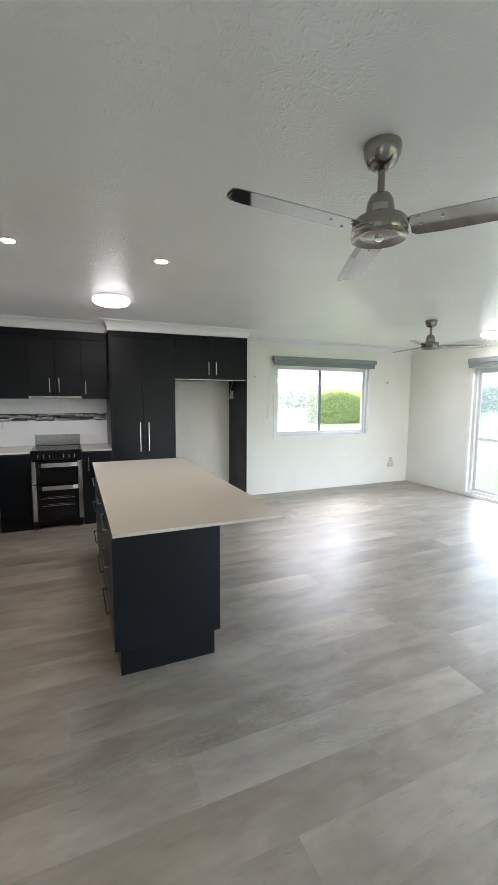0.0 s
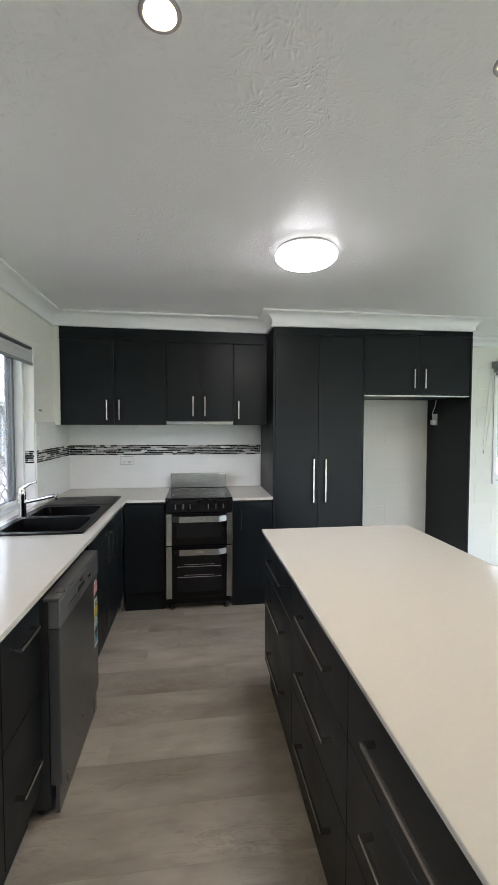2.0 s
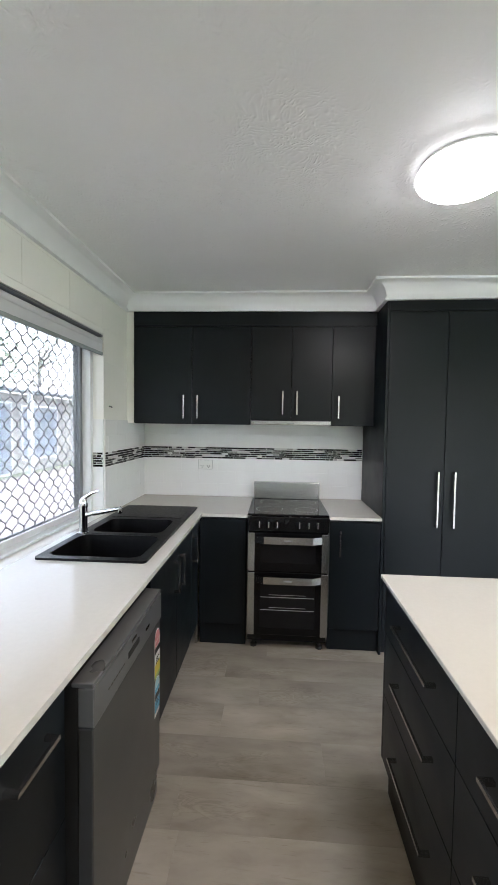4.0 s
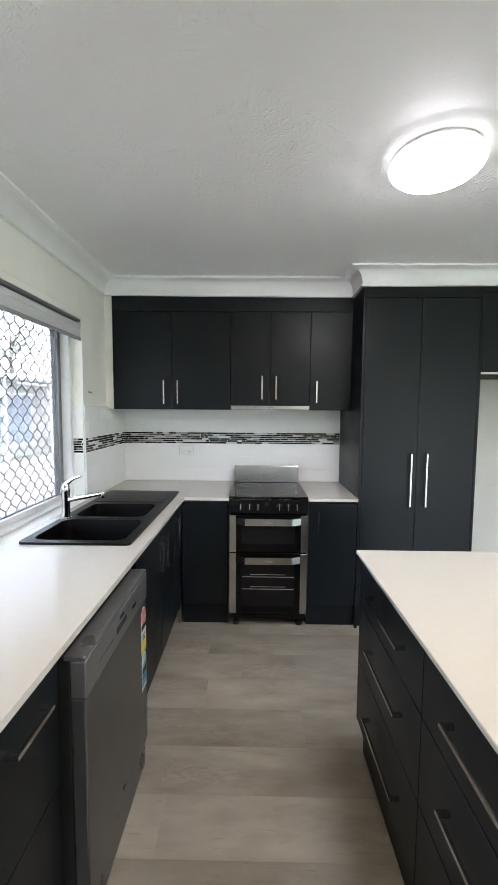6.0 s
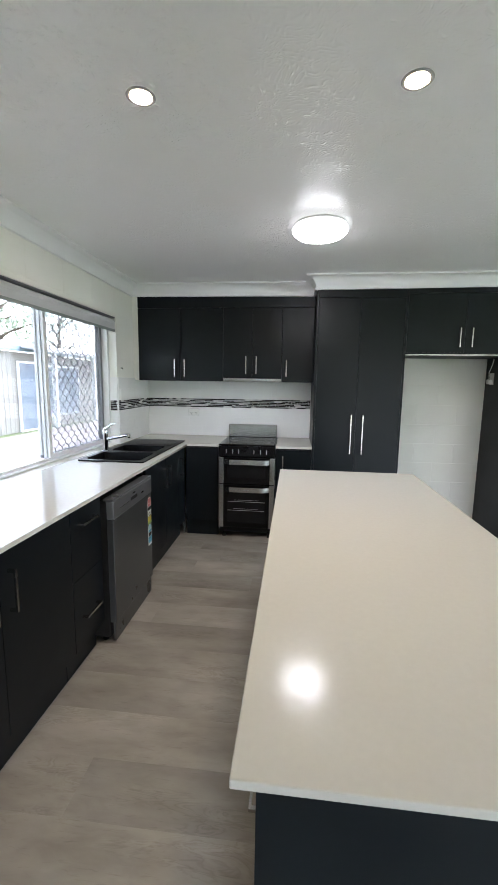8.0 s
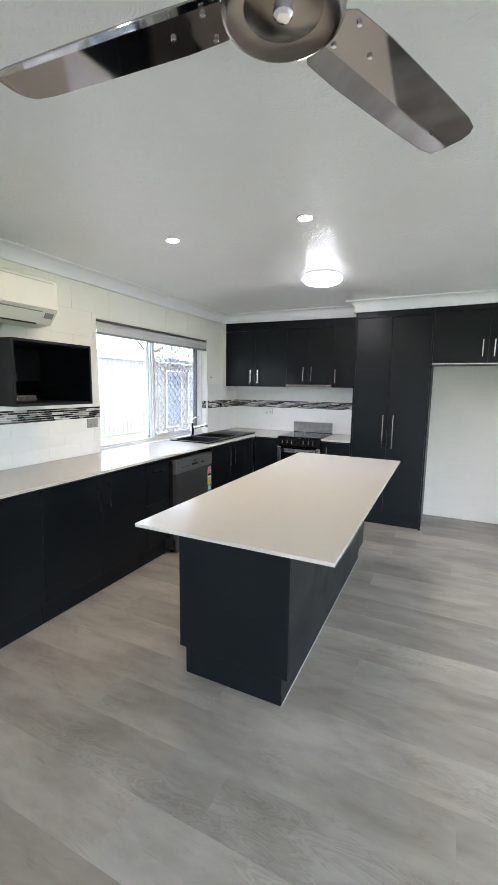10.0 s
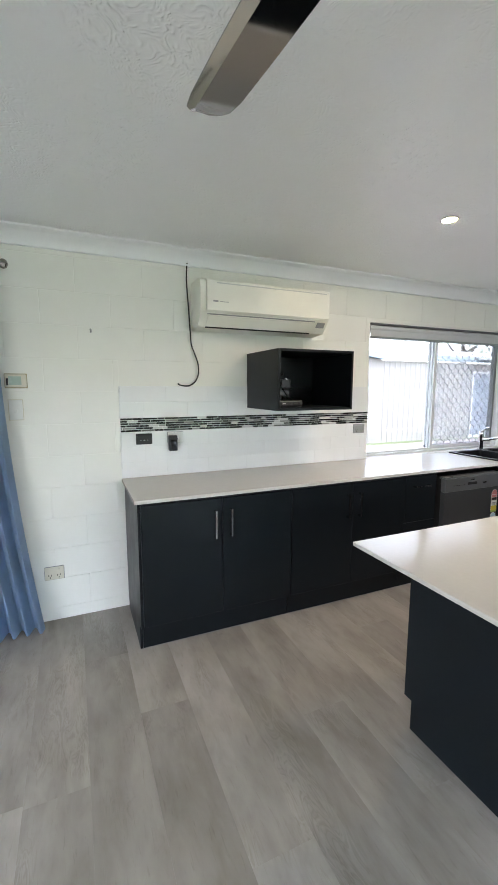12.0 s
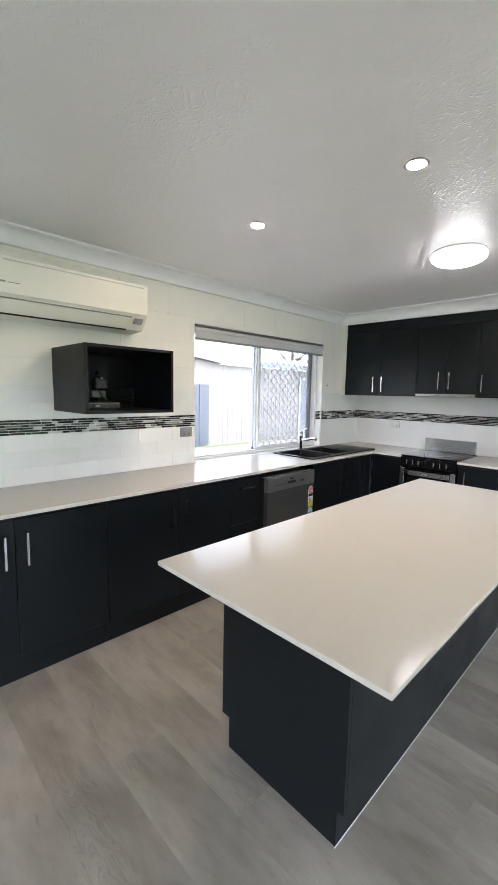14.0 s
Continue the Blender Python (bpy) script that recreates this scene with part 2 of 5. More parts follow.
PALEBLIND = surface("pale_grey_blind_fabric", (0.55, 0.55, 0.57), 0.8, vary=0.04, size=8, grain=700, bump=0.2, depth=0.0005)
CURTAIN = surface("sky_blue_curtain_cloth", (0.34, 0.47, 0.66), 0.7, vary=0.08, size=6, grain=900, bump=0.3, depth=0.0005)
GLASS = make_glass("window_glass", (0.94, 0.96, 0.95))
DOORGLASS = make_glass("grey_tinted_door_glass", (0.78, 0.86, 0.87))
GREYGLASS = make_glass("grey_tinted_window_glass", (0.76, 0.78, 0.78))
FLYSCREEN = make_flyscreen()
DOME = glow("lit_opal_diffuser", (1.0, 0.985, 0.96), DOME_LIGHT)
DOMERIM = glow("opal_rim", (1.0, 0.985, 0.96), 0.14)
SPOT = glow("lit_warm_diffuser", (1.0, 0.80, 0.50), SPOT_LIGHT)
PAVING = surface("pinkish_concrete_paving", (0.20, 0.172, 0.168), 0.85, vary=0.12, size=1.5, grain=60, bump=0.3, depth=0.003)
LAWN = surface("mown_lawn", (0.080, 0.108, 0.040), 0.9, vary=0.30, size=1.2, grain=40, bump=0.6, depth=0.03)
RENDERWALL = surface("cream_render", (0.20, 0.19, 0.17), 0.8, vary=0.05, size=1.5, grain=60, bump=0.2)
SHEDSTEEL = surface("cream_profiled_steel", (0.20, 0.194, 0.176), 0.5, vary=0.04, size=2, grain=40, bump=0.05)
FASCIA = surface("pale_blue_gutter_paint", (0.17, 0.23, 0.27), 0.5, vary=0.05, size=3, grain=40, bump=0.05)
SHEDDOOR = surface("blue_grey_door_paint", (0.065, 0.08, 0.095), 0.5, vary=0.06, size=3, grain=40, bump=0.05)
ROOFING = surface("grey_roof_sheet", (0.42, 0.43, 0.43), 0.5, vary=0.08, size=2, grain=30, bump=0.1)
DARKGLASS = surface("dark_house_window", (0.13, 0.155, 0.19), 0.12, vary=0.2, size=2, bump=0)
BARK = surface("brown_bark", (0.10, 0.08, 0.06), 0.9, vary=0.3, size=6, grain=30, bump=0.8, depth=0.01)
HEDGELEAF = make_leaf("hedge_leaf", (0.27, 0.35, 0.09), (0.44, 0.52, 0.21))
TREELEAF = make_leaf("tree_leaf", (0.20, 0.24, 0.18), (0.34, 0.38, 0.30))
YELLOW = shader("yellow_print", (0.70, 0.55, 0.05), 0.45)[0]
RED = shader("pink_print", (0.62, 0.22, 0.22), 0.45)[0]
BLUE = shader("blue_print", (0.12, 0.42, 0.62), 0.45)[0]
LIME = shader("lime_print", (0.38, 0.52, 0.12), 0.45)[0]
PALEBLUE = shader("pale_blue_print", (0.40, 0.62, 0.72), 0.45)[0]
PAPER = shader("white_sticker", (0.78, 0.78, 0.76), 0.5)[0]
INK = shader("black_print", (0.012, 0.012, 0.012), 0.5)[0]


# ---- mesh helpers ----
def boxes(bm, *spans):
    """Adds boxes (x0, x1, y0, y1, z0, z1)."""
    for x0, x1, y0, y1, z0, z1 in spans:
        v = [bm.verts.new((x, y, z)) for z in (z0, z1) for x, y in ((x0, y0), (x1, y0), (x1, y1), (x0, y1))]
        for f in ((3, 2, 1, 0), (4, 5, 6, 7), (0, 1, 5, 4), (1, 2, 6, 5), (2, 3, 7, 6), (3, 0, 4, 7)):
            bm.faces.new([v[i] for i in f])
    return bm


def block(x0, x1, y0, y1, z0, z1, edge=0.0015, seg=1):
    bm = boxes(bmesh.new(), (x0, x1, y0, y1, z0, z1))
    if edge:
        bmesh.ops.bevel(bm, geom=list(bm.edges), offset=edge, segments=seg, affect="EDGES", profile=0.5)
    return bm


def tube(bm, points, radius, sides=10, cap=True):
    """A round bar along a polyline; radius is one number or one for each point."""
    pts = [Vector(p) for p in points]
    rad = radius if isinstance(radius, (list, tuple)) else [radius] * len(pts)
    rings, up = [], None
    for i, p in enumerate(pts):
        d = (pts[min(i + 1, len(pts) - 1)] - pts[max(i - 1, 0)]).normalized()
        if up is None or abs(up.dot(d)) > 0.98:
            up = Vector((0, 0, 1)) if abs(d.z) < 0.9 else Vector((1, 0, 0))
        side = d.cross(up).normalized()
        up = side.cross(d).normalized()
        rings.append([bm.verts.new(p + rad[i] * (math.cos(a) * side + math.sin(a) * up)) for a in (2 * math.pi * k / sides for k in range(sides))])
    for a, b in zip(rings, rings[1:]):
        for k in range(sides):
            bm.faces.new((a[k], a[(k + 1) % sides], b[(k + 1) % sides], b[k]))
    if cap:
        bm.faces.new(rings[0][::-1]), bm.faces.new(rings[-1])
    return bm


def eased(points, steps=5):
    """A smooth line through the points."""
    p = [Vector(q) for q in points]
    p = [2 * p[0] - p[1]] + p + [2 * p[-1] - p[-2]]
    out = []
    for a, b, c, d in zip(p, p[1:], p[2:], p[3:]):
        for k in range(steps):
            t = k / steps
            out.append(0.5 * (2 * b + (c - a) * t + (2 * a - 5 * b + 4 * c - d) * t * t + (3 * b - a - 3 * c + d) * t ** 3))
    return out + [p[-2]]


def lathe(bm, profile, sides=32, centre=(0, 0, 0)):
    """Turns (radius, z) round the upright axis through centre."""
    cx, cy, cz = centre
    rings = [[bm.verts.new((cx + r * math.cos(2 * math.pi * k / sides), cy + r * math.sin(2 * math.pi * k / sides), cz + z)) for k in range(sides)] for r, z in profile]
    for a, b in zip(rings, rings[1:]):
        for k in range(sides):
            bm.faces.new((a[k], a[(k + 1) % sides], b[(k + 1) % sides], b[k]))
    bm.faces.new(rings[0][::-1]), bm.faces.new(rings[-1])
    return bm


def prism(bm, outline, axis, lo, hi):
    """Extrudes a closed outline of (a, b) along an axis: x takes (y, z), y takes (x, z), z takes (x, y)."""
    def at(p, s):
        return {"x": (s, *p), "y": (p[0], s, p[1]), "z": (*p, s)}[axis]
    a, b = [bm.verts.new(at(p, lo)) for p in outline], [bm.verts.new(at(p, hi)) for p in outline]
    k = len(outline)
    for i in range(k):
        bm.faces.new((a[i], a[(i + 1) % k], b[(i + 1) % k], b[i]))
    bm.faces.new(a[::-1]), bm.faces.new(b)
    bmesh.ops.recalc_face_normals(bm, faces=bm.faces)
    return bm


def rounded(x0, x1, y0, y1, r, seg=5):
    pts = []
    for cx, cy, a0 in ((x1 - r, y1 - r, 0), (x0 + r, y1 - r, 90), (x0 + r, y0 + r, 180), (x1 - r, y0 + r, 270)):
        pts += [(cx + r * math.cos(radians(a0 + 90 * k / seg)), cy + r * math.sin(radians(a0 + 90 * k / seg))) for k in range(seg + 1)]
    return pts


def holed_slab(bm, outer, holes, z0, z1):
    """A slab with an outline and holes through it."""
    for z in (z0, z1):
        edges = []
        for loop in (outer, *holes):
            vs = [bm.verts.new((x, y, z)) for x, y in loop]
            edges += [bm.edges.new((vs[i], vs[(i + 1) % len(vs)])) for i in range(len(vs))]
        bmesh.ops.triangle_fill(bm, use_beauty=True, use_dissolve=False, edges=edges)
    bm.verts.ensure_lookup_table()
    half = len(bm.verts) // 2
    start = 0
    for loop in (outer, *holes):
        k = len(loop)
        for i in range(k):
            a, b = start + i, start + (i + 1) % k
            bm.faces.new((bm.verts[a], bm.verts[b], bm.verts[b + half], bm.verts[a + half]))
        start += k
    bmesh.ops.recalc_face_normals(bm, faces=bm.faces)
    return bm


def to_mesh(name, bm, material, smooth=False):
    me = bpy.data.meshes.new(name)
    bm.to_mesh(me)
    bm.free()
    me.materials.append(material)
    if smooth:
        me.shade_smooth()
        me.set_sharp_from_angle(angle=radians(35))
    return me


def thing(name, label, category, at=(0, 0, 0), turn=0, group="", kind=""):
    e = new(name)
    e.matrix_basis = pose(*at, 0, 0, turn)
    e.empty_display_size = 0.1
    return tagged(e, label, category, group, kind)


def part(name, bm, material, parent, label="", smooth=False):
    """One mesh under a thing or part, in its parent's own coordinates."""
    ob = new(name, to_mesh(name, bm, material, smooth))
    ob.parent = parent
    return tagged(ob, label)


def solid(name, bm, material, label, category, kind="", group="", smooth=False):
    return tagged(new(name, to_mesh(name, bm, material, smooth)), label, category, group, kind)


PIECES = {}


def piece_mesh(name, w, h, d, material, edge):
    """A chamfered panel: width x, height z, its face at y = 0 looking to -y, depth d behind. Alike ones share a mesh."""
    key = (name, round(w, 3), round(h, 3), d, material.name)
    if key not in PIECES:
        bm = bmesh.new()
        e = min(edge, w / 4, h / 4)
        loops = [[(0, d, 0), (w, d, 0), (w, d, h), (0, d, h)], [(0, e, 0), (w, e, 0), (w, e, h), (0, e, h)], [(e, 0, e), (w - e, 0, e), (w - e, 0, h - e), (e, 0, h - e)]]
        rings = [[bm.verts.new(p) for p in loop] for loop in loops]
        for a, b in zip(rings, rings[1:]):
            for k in range(4):
                bm.faces.new((a[k], a[(k + 1) % 4], b[(k + 1) % 4], b[k]))
        bm.faces.new(rings[2])
        PIECES[key] = to_mesh(name, bm, material)
    return PIECES[key]


def piece(name, parent, m, w, h, d, material, edge):
    ob = new(name, piece_mesh(name, w, h, d, material, edge))
    ob.parent = parent
    ob.matrix_basis = m
    return ob


def bond(length, z0, z1, unit, course, joint, holes, half=True, start=0.0):
    """Rectangles (u0, u1, z0, z1) of a running bond over a wall, with openings cut out."""
    z, row = z0, 0
    while z < z1 - 0.01:
        top = min(z + course, z1)
        u = start - (unit / 2 if half and row % 2 else 0.0)
        while u < length - 0.01:
            runs = [(max(u, 0.0), min(u + unit, length))]
            for a, b, lo, hi in holes:
                if top > lo + 0.02 and z < hi - 0.02:
                    runs = [r for s, e in runs for r in ((s, min(e, a)), (max(s, b), e)) if r[1] - r[0] > 0.02]
            for s, e in runs:
                if e - s > 0.02:
                    yield s + joint / 2, e - joint / 2, z + joint / 2, top - joint / 2
            u += unit
        z, row = top, row + 1


# ---- large structure ----
WX, NY, EX, SY, CZ = -1.36, 5.70, 5.66, -2.40, 2.400
TH = 0.20
KW = (3.145, 4.92, 0.905, 2.045)      # kitchen window in the west wall: y, y, z, z
GD = (-2.20, -0.50, 0.02, 2.10)       # curtained opening in the west wall
LW = (2.925, 4.72, 0.905, 2.03)       # living-room window in the north wall: x, x, z, z
ED = (0.10, 4.43, 0.04, 1.99)        # glazed door in the east wall

floor = solid("floor", boxes(bmesh.new(), (WX - TH, EX + TH, SY - TH, NY + TH, -0.12, -0.002)), FLOOR, "grey oak vinyl plank floor", "floor", "structure")
ceiling = solid("ceiling", boxes(bmesh.new(), (WX - TH, EX + TH, SY - TH, NY + TH, CZ, CZ + 0.12)), CEILING, "white trowel-textured ceiling", "ceiling", "structure")


def holed_wall(name, label, axis, at, length, holes, skin):
    """A wall of thickness TH whose inner face is at `at`; holes are (u0, u1, z0, z1)."""
    us = sorted({length[0], length[1], *(h[0] for h in holes), *(h[1] for h in holes)})
    bm = bmesh.new()
    for u0, u1 in zip(us, us[1:]):
        cut = [h for h in holes if h[0] <= u0 and u1 <= h[1]]
        spans = [(-0.12, cut[0][2]), (cut[0][3], CZ)] if cut else [(-0.12, CZ)]
        for z0, z1 in spans:
            if axis == "x":
                boxes(bm, (min(at, at + skin * TH), max(at, at + skin * TH), u0, u1, z0, z1))
            else:
                boxes(bm, (u0, u1, min(at, at + skin * TH), max(at, at + skin * TH), z0, z1))
    return solid(name, bm, WALL, label, "wall", "structure")


wall_west = holed_wall("wall_west", "off-white painted concrete block wall", "x", WX - 0.0016, (SY - TH, NY + TH), [GD, KW], -1)
wall_north = holed_wall("wall_north", "off-white painted concrete block wall", "y", NY + 0.0016, (WX, EX), [LW], 1)
wall_east = holed_wall("wall_east", "off-white painted wall", "x", EX, (SY - TH, NY + TH), [ED], 1)
SD = (1.50, 5.30, 0.04, 2.06)        # unseen, unglazed opening added behind the walk to let in daylight
wall_south = holed_wall("wall_south", "plain off-white painted wall", "y", SY, (WX, EX), [SD], -1)


def sweep(bm, profile, path, lows):
    """Carries a profile of (away from wall, z) along a path in plan; the room lies to the right of the way walked."""
    pts = [Vector(p) for p in path]
    rings = []
    for i, p in enumerate(pts):
        sides = []
        for a, b in ((i - 1, i), (i, i + 1)):
            if 0 <= a and b < len(pts):
                d = (pts[b] - pts[a]).normalized()
                sides.append(Vector((d.y, -d.x)))
        off = sides[0] if len(sides) == 1 else (sides[0] + sides[1]) / (1 + sides[0].dot(sides[1]))
        rings.append([bm.verts.new((p.x + off.x * u, p.y + off.y * u, lows[i] + (CZ - lows[i]) * z)) for u, z in profile])
    k = len(profile)
    for a, b in zip(rings, rings[1:]):
        for j in range(k):
            bm.faces.new((a[j], a[(j + 1) % k], b[(j + 1) % k], b[j]))
    bm.faces.new(rings[0]), bm.faces.new(rings[-1][::-1])
    bmesh.ops.recalc_face_normals(bm, faces=bm.faces)
    return bm


UY, PY, PX0, PX1 = 5.30, 5.053, 0.418, 2.165   # upper fronts, pantry fronts, pantry run ends
# profile: metres from the wall, share of the height from its low edge to the ceiling
cove = [(0.0, 0.0), (0.024, 0.0), (0.025, 0.11), (0.013, 0.13)] + [(0.088 - 0.075 * math.cos(radians(a)), 0.13 + 0.74 * math.sin(radians(a))) for a in range(10, 91, 10)] + [(0.0885, 0.875), (0.100, 0.88), (0.101, 0.998), (0.0, 0.999)]
solid("trim", sweep(bmesh.new(), cove, [(WX, SY), (WX, UY), (PX0, UY), (PX0, PY), (PX1, PY), (PX1, NY), (EX, NY), (EX, SY)], (2.320, 2.292, 2.280, 2.284, 2.298, 2.308, 2.308, 2.308)), PLASTER, "white cove cornice along the ceiling", "cornice", "structure", smooth=True)
solid("bulkhead_trim", boxes(bmesh.new(), (WX, PX0, UY + 0.002, NY, 2.32, CZ), (PX0, PX1 - 0.002, PY + 0.002, NY, 2.32, CZ)), PLASTER, "white boxing above the cabinets", "trim", "structure")


def sliding_window(name, label, m, w, h, split, meshed, frame_mat, stile_mat, glass, low=0.035, rail=0.032):
    """An aluminium slider: local x along the sill, y outward, z up. meshed: the bay (0 or 1) with a diamond grille."""
    win = tagged(new(name), label, "window", "", "structure")
    win.matrix_basis = m
    f = 0.035
    part("window_frame", boxes(bmesh.new(), (0, w, -0.03, 0.05, 0, low), (0, w, -0.03, 0.05, h - f, h), (0, f, -0.03, 0.05, low, h - f), (w - f, w, -0.03, 0.05, low, h - f)), frame_mat, win)
    for k, (a, b) in enumerate(((f, split + 0.02), (split - 0.02, w - f))):
        y0 = 0.022 if k else 0.0
        s = 0.032
        sr = s if k == meshed else rail
        sash = part("sash", boxes(bmesh.new(), (a, b, y0, y0 + 0.02, low, low + sr), (a, b, y0, y0 + 0.02, h - f - s, h - f), (a, a + s, y0, y0 + 0.02, low + sr, h - f - s)), frame_mat, win)
        part("stile", boxes(bmesh.new(), (b - s, b, y0, y0 + 0.02, low + sr, h - f - s)), stile_mat if k == meshed else frame_mat, sash)
        pane = part("pane", boxes(bmesh.new(), (a + s, b - s, y0 + 0.008, y0 + 0.012, low + sr, h - f - s)), glass, sash)
        pane.visible_shadow = False
        if k == meshed:
            bm = bmesh.new()
            cw, ch, r = 0.0460, 0.0940, 0.0034
            x0, x1, z0, z1 = a + 0.012, b - 0.012, f + 0.01, h - f - 0.01
            n = round((x1 - x0) / cw)
            cw = (x1 - x0) / n
            for j in range(n + 1):
                pts, z, i = [], z0, 0
                while z < z1:
                    side = 1 if (i // 2 + j) % 2 else -1
                    pts.append((min(max(x0 + j * cw + side * cw * 0.46, x0), x1), 0.062, z))
                    z += 0.020 if i % 2 == 0 else ch / 2 - 0.020
                    i += 1
                tube(bm, pts, r, 5)
            part("security_grille", bm, MESHWIRE, win, "diamond-pattern aluminium security grille")
            part("insect_screen", boxes(bmesh.new(), (a + 0.012, b - 0.012, 0.0705, 0.0715, f + 0.01, h - f - 0.01)), FLYSCREEN, win, "fine grey insect mesh")
            part("grille_frame", boxes(bmesh.new(), (a - 0.004, b, 0.052, 0.070, f - 0.012, f + 0.012), (a - 0.004, b, 0.052, 0.070, h - f - 0.012, h - f + 0.012), (b - 0.018, b + 0.004, 0.052, 0.070, f + 0.012, h - f - 0.012)), stile_mat, win)
            part("grille_stile", boxes(bmesh.new(), (a - 0.006, a + 0.016, 0.052, 0.070, f + 0.012, h - f - 0.012)), frame_mat, win)
    return win


# west slider: local x runs north, y runs west
west_m = Matrix.Translation((WX - 0.10, KW[0] + 0.002, KW[2] + 0.004)) @ Matrix(((0, -1, 0, 0), (1, 0, 0, 0), (0, 0, 1, 0), (0, 0, 0, 1)))
sliding_window("window_1", "white aluminium sliding window with diamond grille", west_m, KW[1] - KW[0] - 0.004, KW[3] - KW[2] - 0.008, 0.86, 1, ALU, GREYALU, GREYGLASS, 0.012, 0.014)
north_m = Matrix.Translation((LW[0] + 0.002, NY + 0.06, LW[2] + 0.004))
sliding_window("window_2", "white aluminium sliding window with diamond grille", north_m, LW[1] - LW[0] - 0.004, LW[3] - LW[2] - 0.008, 0.85, 0, ALU, GREYALU, GLASS)
solid("window_sill", boxes(bmesh.new(), (LW[0] - 0.03, LW[1] + 0.03, NY - 0.012, NY + 0.05, LW[2] - 0.03, LW[2] + 0.003)), PLASTER, "white painted window sill", "sill", "structure")
solid("window_trim", boxes(bmesh.new(), (LW[0] - 0.035, LW[0] + 0.002, NY - 0.010, NY + 0.02, LW[2] + 0.003, LW[3]), (LW[1] - 0.002, LW[1] + 0.035, NY - 0.010, NY + 0.02, LW[2] + 0.003, LW[3])), PLASTER, "white window architrave", "trim", "structure")


def glazed_door(name, label, x, y0, y1, z0, z1, mid, out):
    """Two glazed leaves in a white frame in a wall that runs along y; out is +1 or -1."""
    d = tagged(new(name), label, "glazed door", "", "structure")
    f, xa, xb = 0.045, min(x, x + out * 0.08), max(x, x + out * 0.08)
    part("door_frame", boxes(bmesh.new(), (xa, xb, y0, y1, z0, z0 + f), (xa, xb, y0, y1, z1 - f, z1), (xa, xb, y0, y0 + f, z0 + f, z1 - f), (xa, xb, y1 - f, y1, z0 + f, z1 - f)), ALU, d)
    c = (y0 + y1) / 2
    for k, (a, b) in enumerate(((y0 + f, c + 0.025), (c - 0.025, y1 - f))):
        u = x + out * (0.02 + 0.025 * k)
        s = 0.045
        spans = [(a, b, z0 + f, z0 + f + s), (a, b, z1 - f - s, z1 - f), (a, a + s, z0 + f + s, z1 - f - s), (b - s, b, z0 + f + s, z1 - f - s), (a + s, b - s, mid - 0.02, mid + 0.02)]
        leaf = part("leaf", boxes(bmesh.new(), *((u, u + 0.022, p, q, r, t) for p, q, r, t in spans)), ALU, d)
        for r, t in ((z0 + f + s, mid - 0.02), (mid + 0.02, z1 - f - s)):
            pane = part("pane", boxes(bmesh.new(), (u + 0.008, u + 0.013, a + s, b - s, r, t)), DOORGLASS, leaf)
            pane.visible_shadow = False
        screen = part("insect_screen", boxes(bmesh.new(), (u + 0.016, u + 0.017, a + s, b - s, mid + 0.02, z1 - f - s)), FLYSCREEN, leaf, "fine grey insect mesh")
        screen.visible_shadow = False
    return d


glazed_door("door_1", "white aluminium glazed sliding door with mid rail", EX + 0.04, ED[0], ED[1], ED[2], ED[3], 0.90, 1)
glazed_door("door_2", "glazed sliding door behind the blue curtain", WX - 0.10, GD[0], GD[1], GD[2], GD[3], 1.0, -1)
solid("door_trim", boxes(bmesh.new(), (EX - 0.010, EX + 0.03, ED[1] - 0.002, ED[1] + 0.04, 0.0, ED[3] + 0.03), (EX - 0.010, EX + 0.03, ED[0] - 0.04, ED[0] + 0.002, 0.0, ED[3] + 0.03), (EX - 0.010, EX + 0.03, ED[0] - 0.04, ED[1] + 0.04, 0.0, ED[2] + 0.008)), PLASTER, "white painted door surround", "trim", "structure")


# ---- cabinets ----
def bar_handle(length, upright):
    """A flat square-ended bar on two posts, centred on the origin, standing out to -y."""
    bm = bmesh.new()
    h, w, o = length / 2, 0.0052, 0.024
    for s in (-1, 1):
        a, b = sorted((s * (h - 0.012), s * h))
        if upright:
            boxes(bm, (-w, w, -o, 0, a, b))
        else:
            boxes(bm, (a, b, -o, 0, -w, w))
    if upright:
        boxes(bm, (-w, w, -o - 0.008, -o, -h, h))
    else:
        boxes(bm, (-h, h, -o - 0.008, -o, -w, w))
    return bm


HANDLES = {}


def add_handle(parent, u, z, length, upright):
    key = (length, upright)
    if key not in HANDLES:
        HANDLES[key] = to_mesh("handle", bar_handle(length, upright), HANDLE)
    ob = new("handle", HANDLES[key])
    ob.parent = parent
    ob.location = (u, 0, z)
    return tagged(ob, "satin chrome bar handle")


def cabinet(name, label, at, turn, w, depth, z0, z1, fronts, plinth=0.0, inset=0.055, group="", sides=(0.0, 0.0), category="kitchen cabinet", front_name="door"):
    """A cabinet whose fronts lie at local y = 0 and look to -y. fronts: (u0, u1, z0, z1, handle or None); handle: (u, z, length, upright)."""
    c = thing(name, label, category, at, turn, group)
    part("body", block(0.001 - sides[0], w - 0.001 + sides[1], 0.0195, depth, z0, z1, 0.001), CABINET, c)
    for u0, u1, f0, f1, handle in fronts:
        d = part(front_name, block(u0 + 0.0015, u1 - 0.0015, 0, 0.018, f0 + 0.0015, f1 - 0.0015, 0.001), CABINET, c)
        if handle:
            add_handle(d, *handle)
    if plinth:
        part("plinth", block(0.001, w - 0.001, inset, inset + 0.018, 0.002, plinth, 0.001), CABINET, c)
    return c


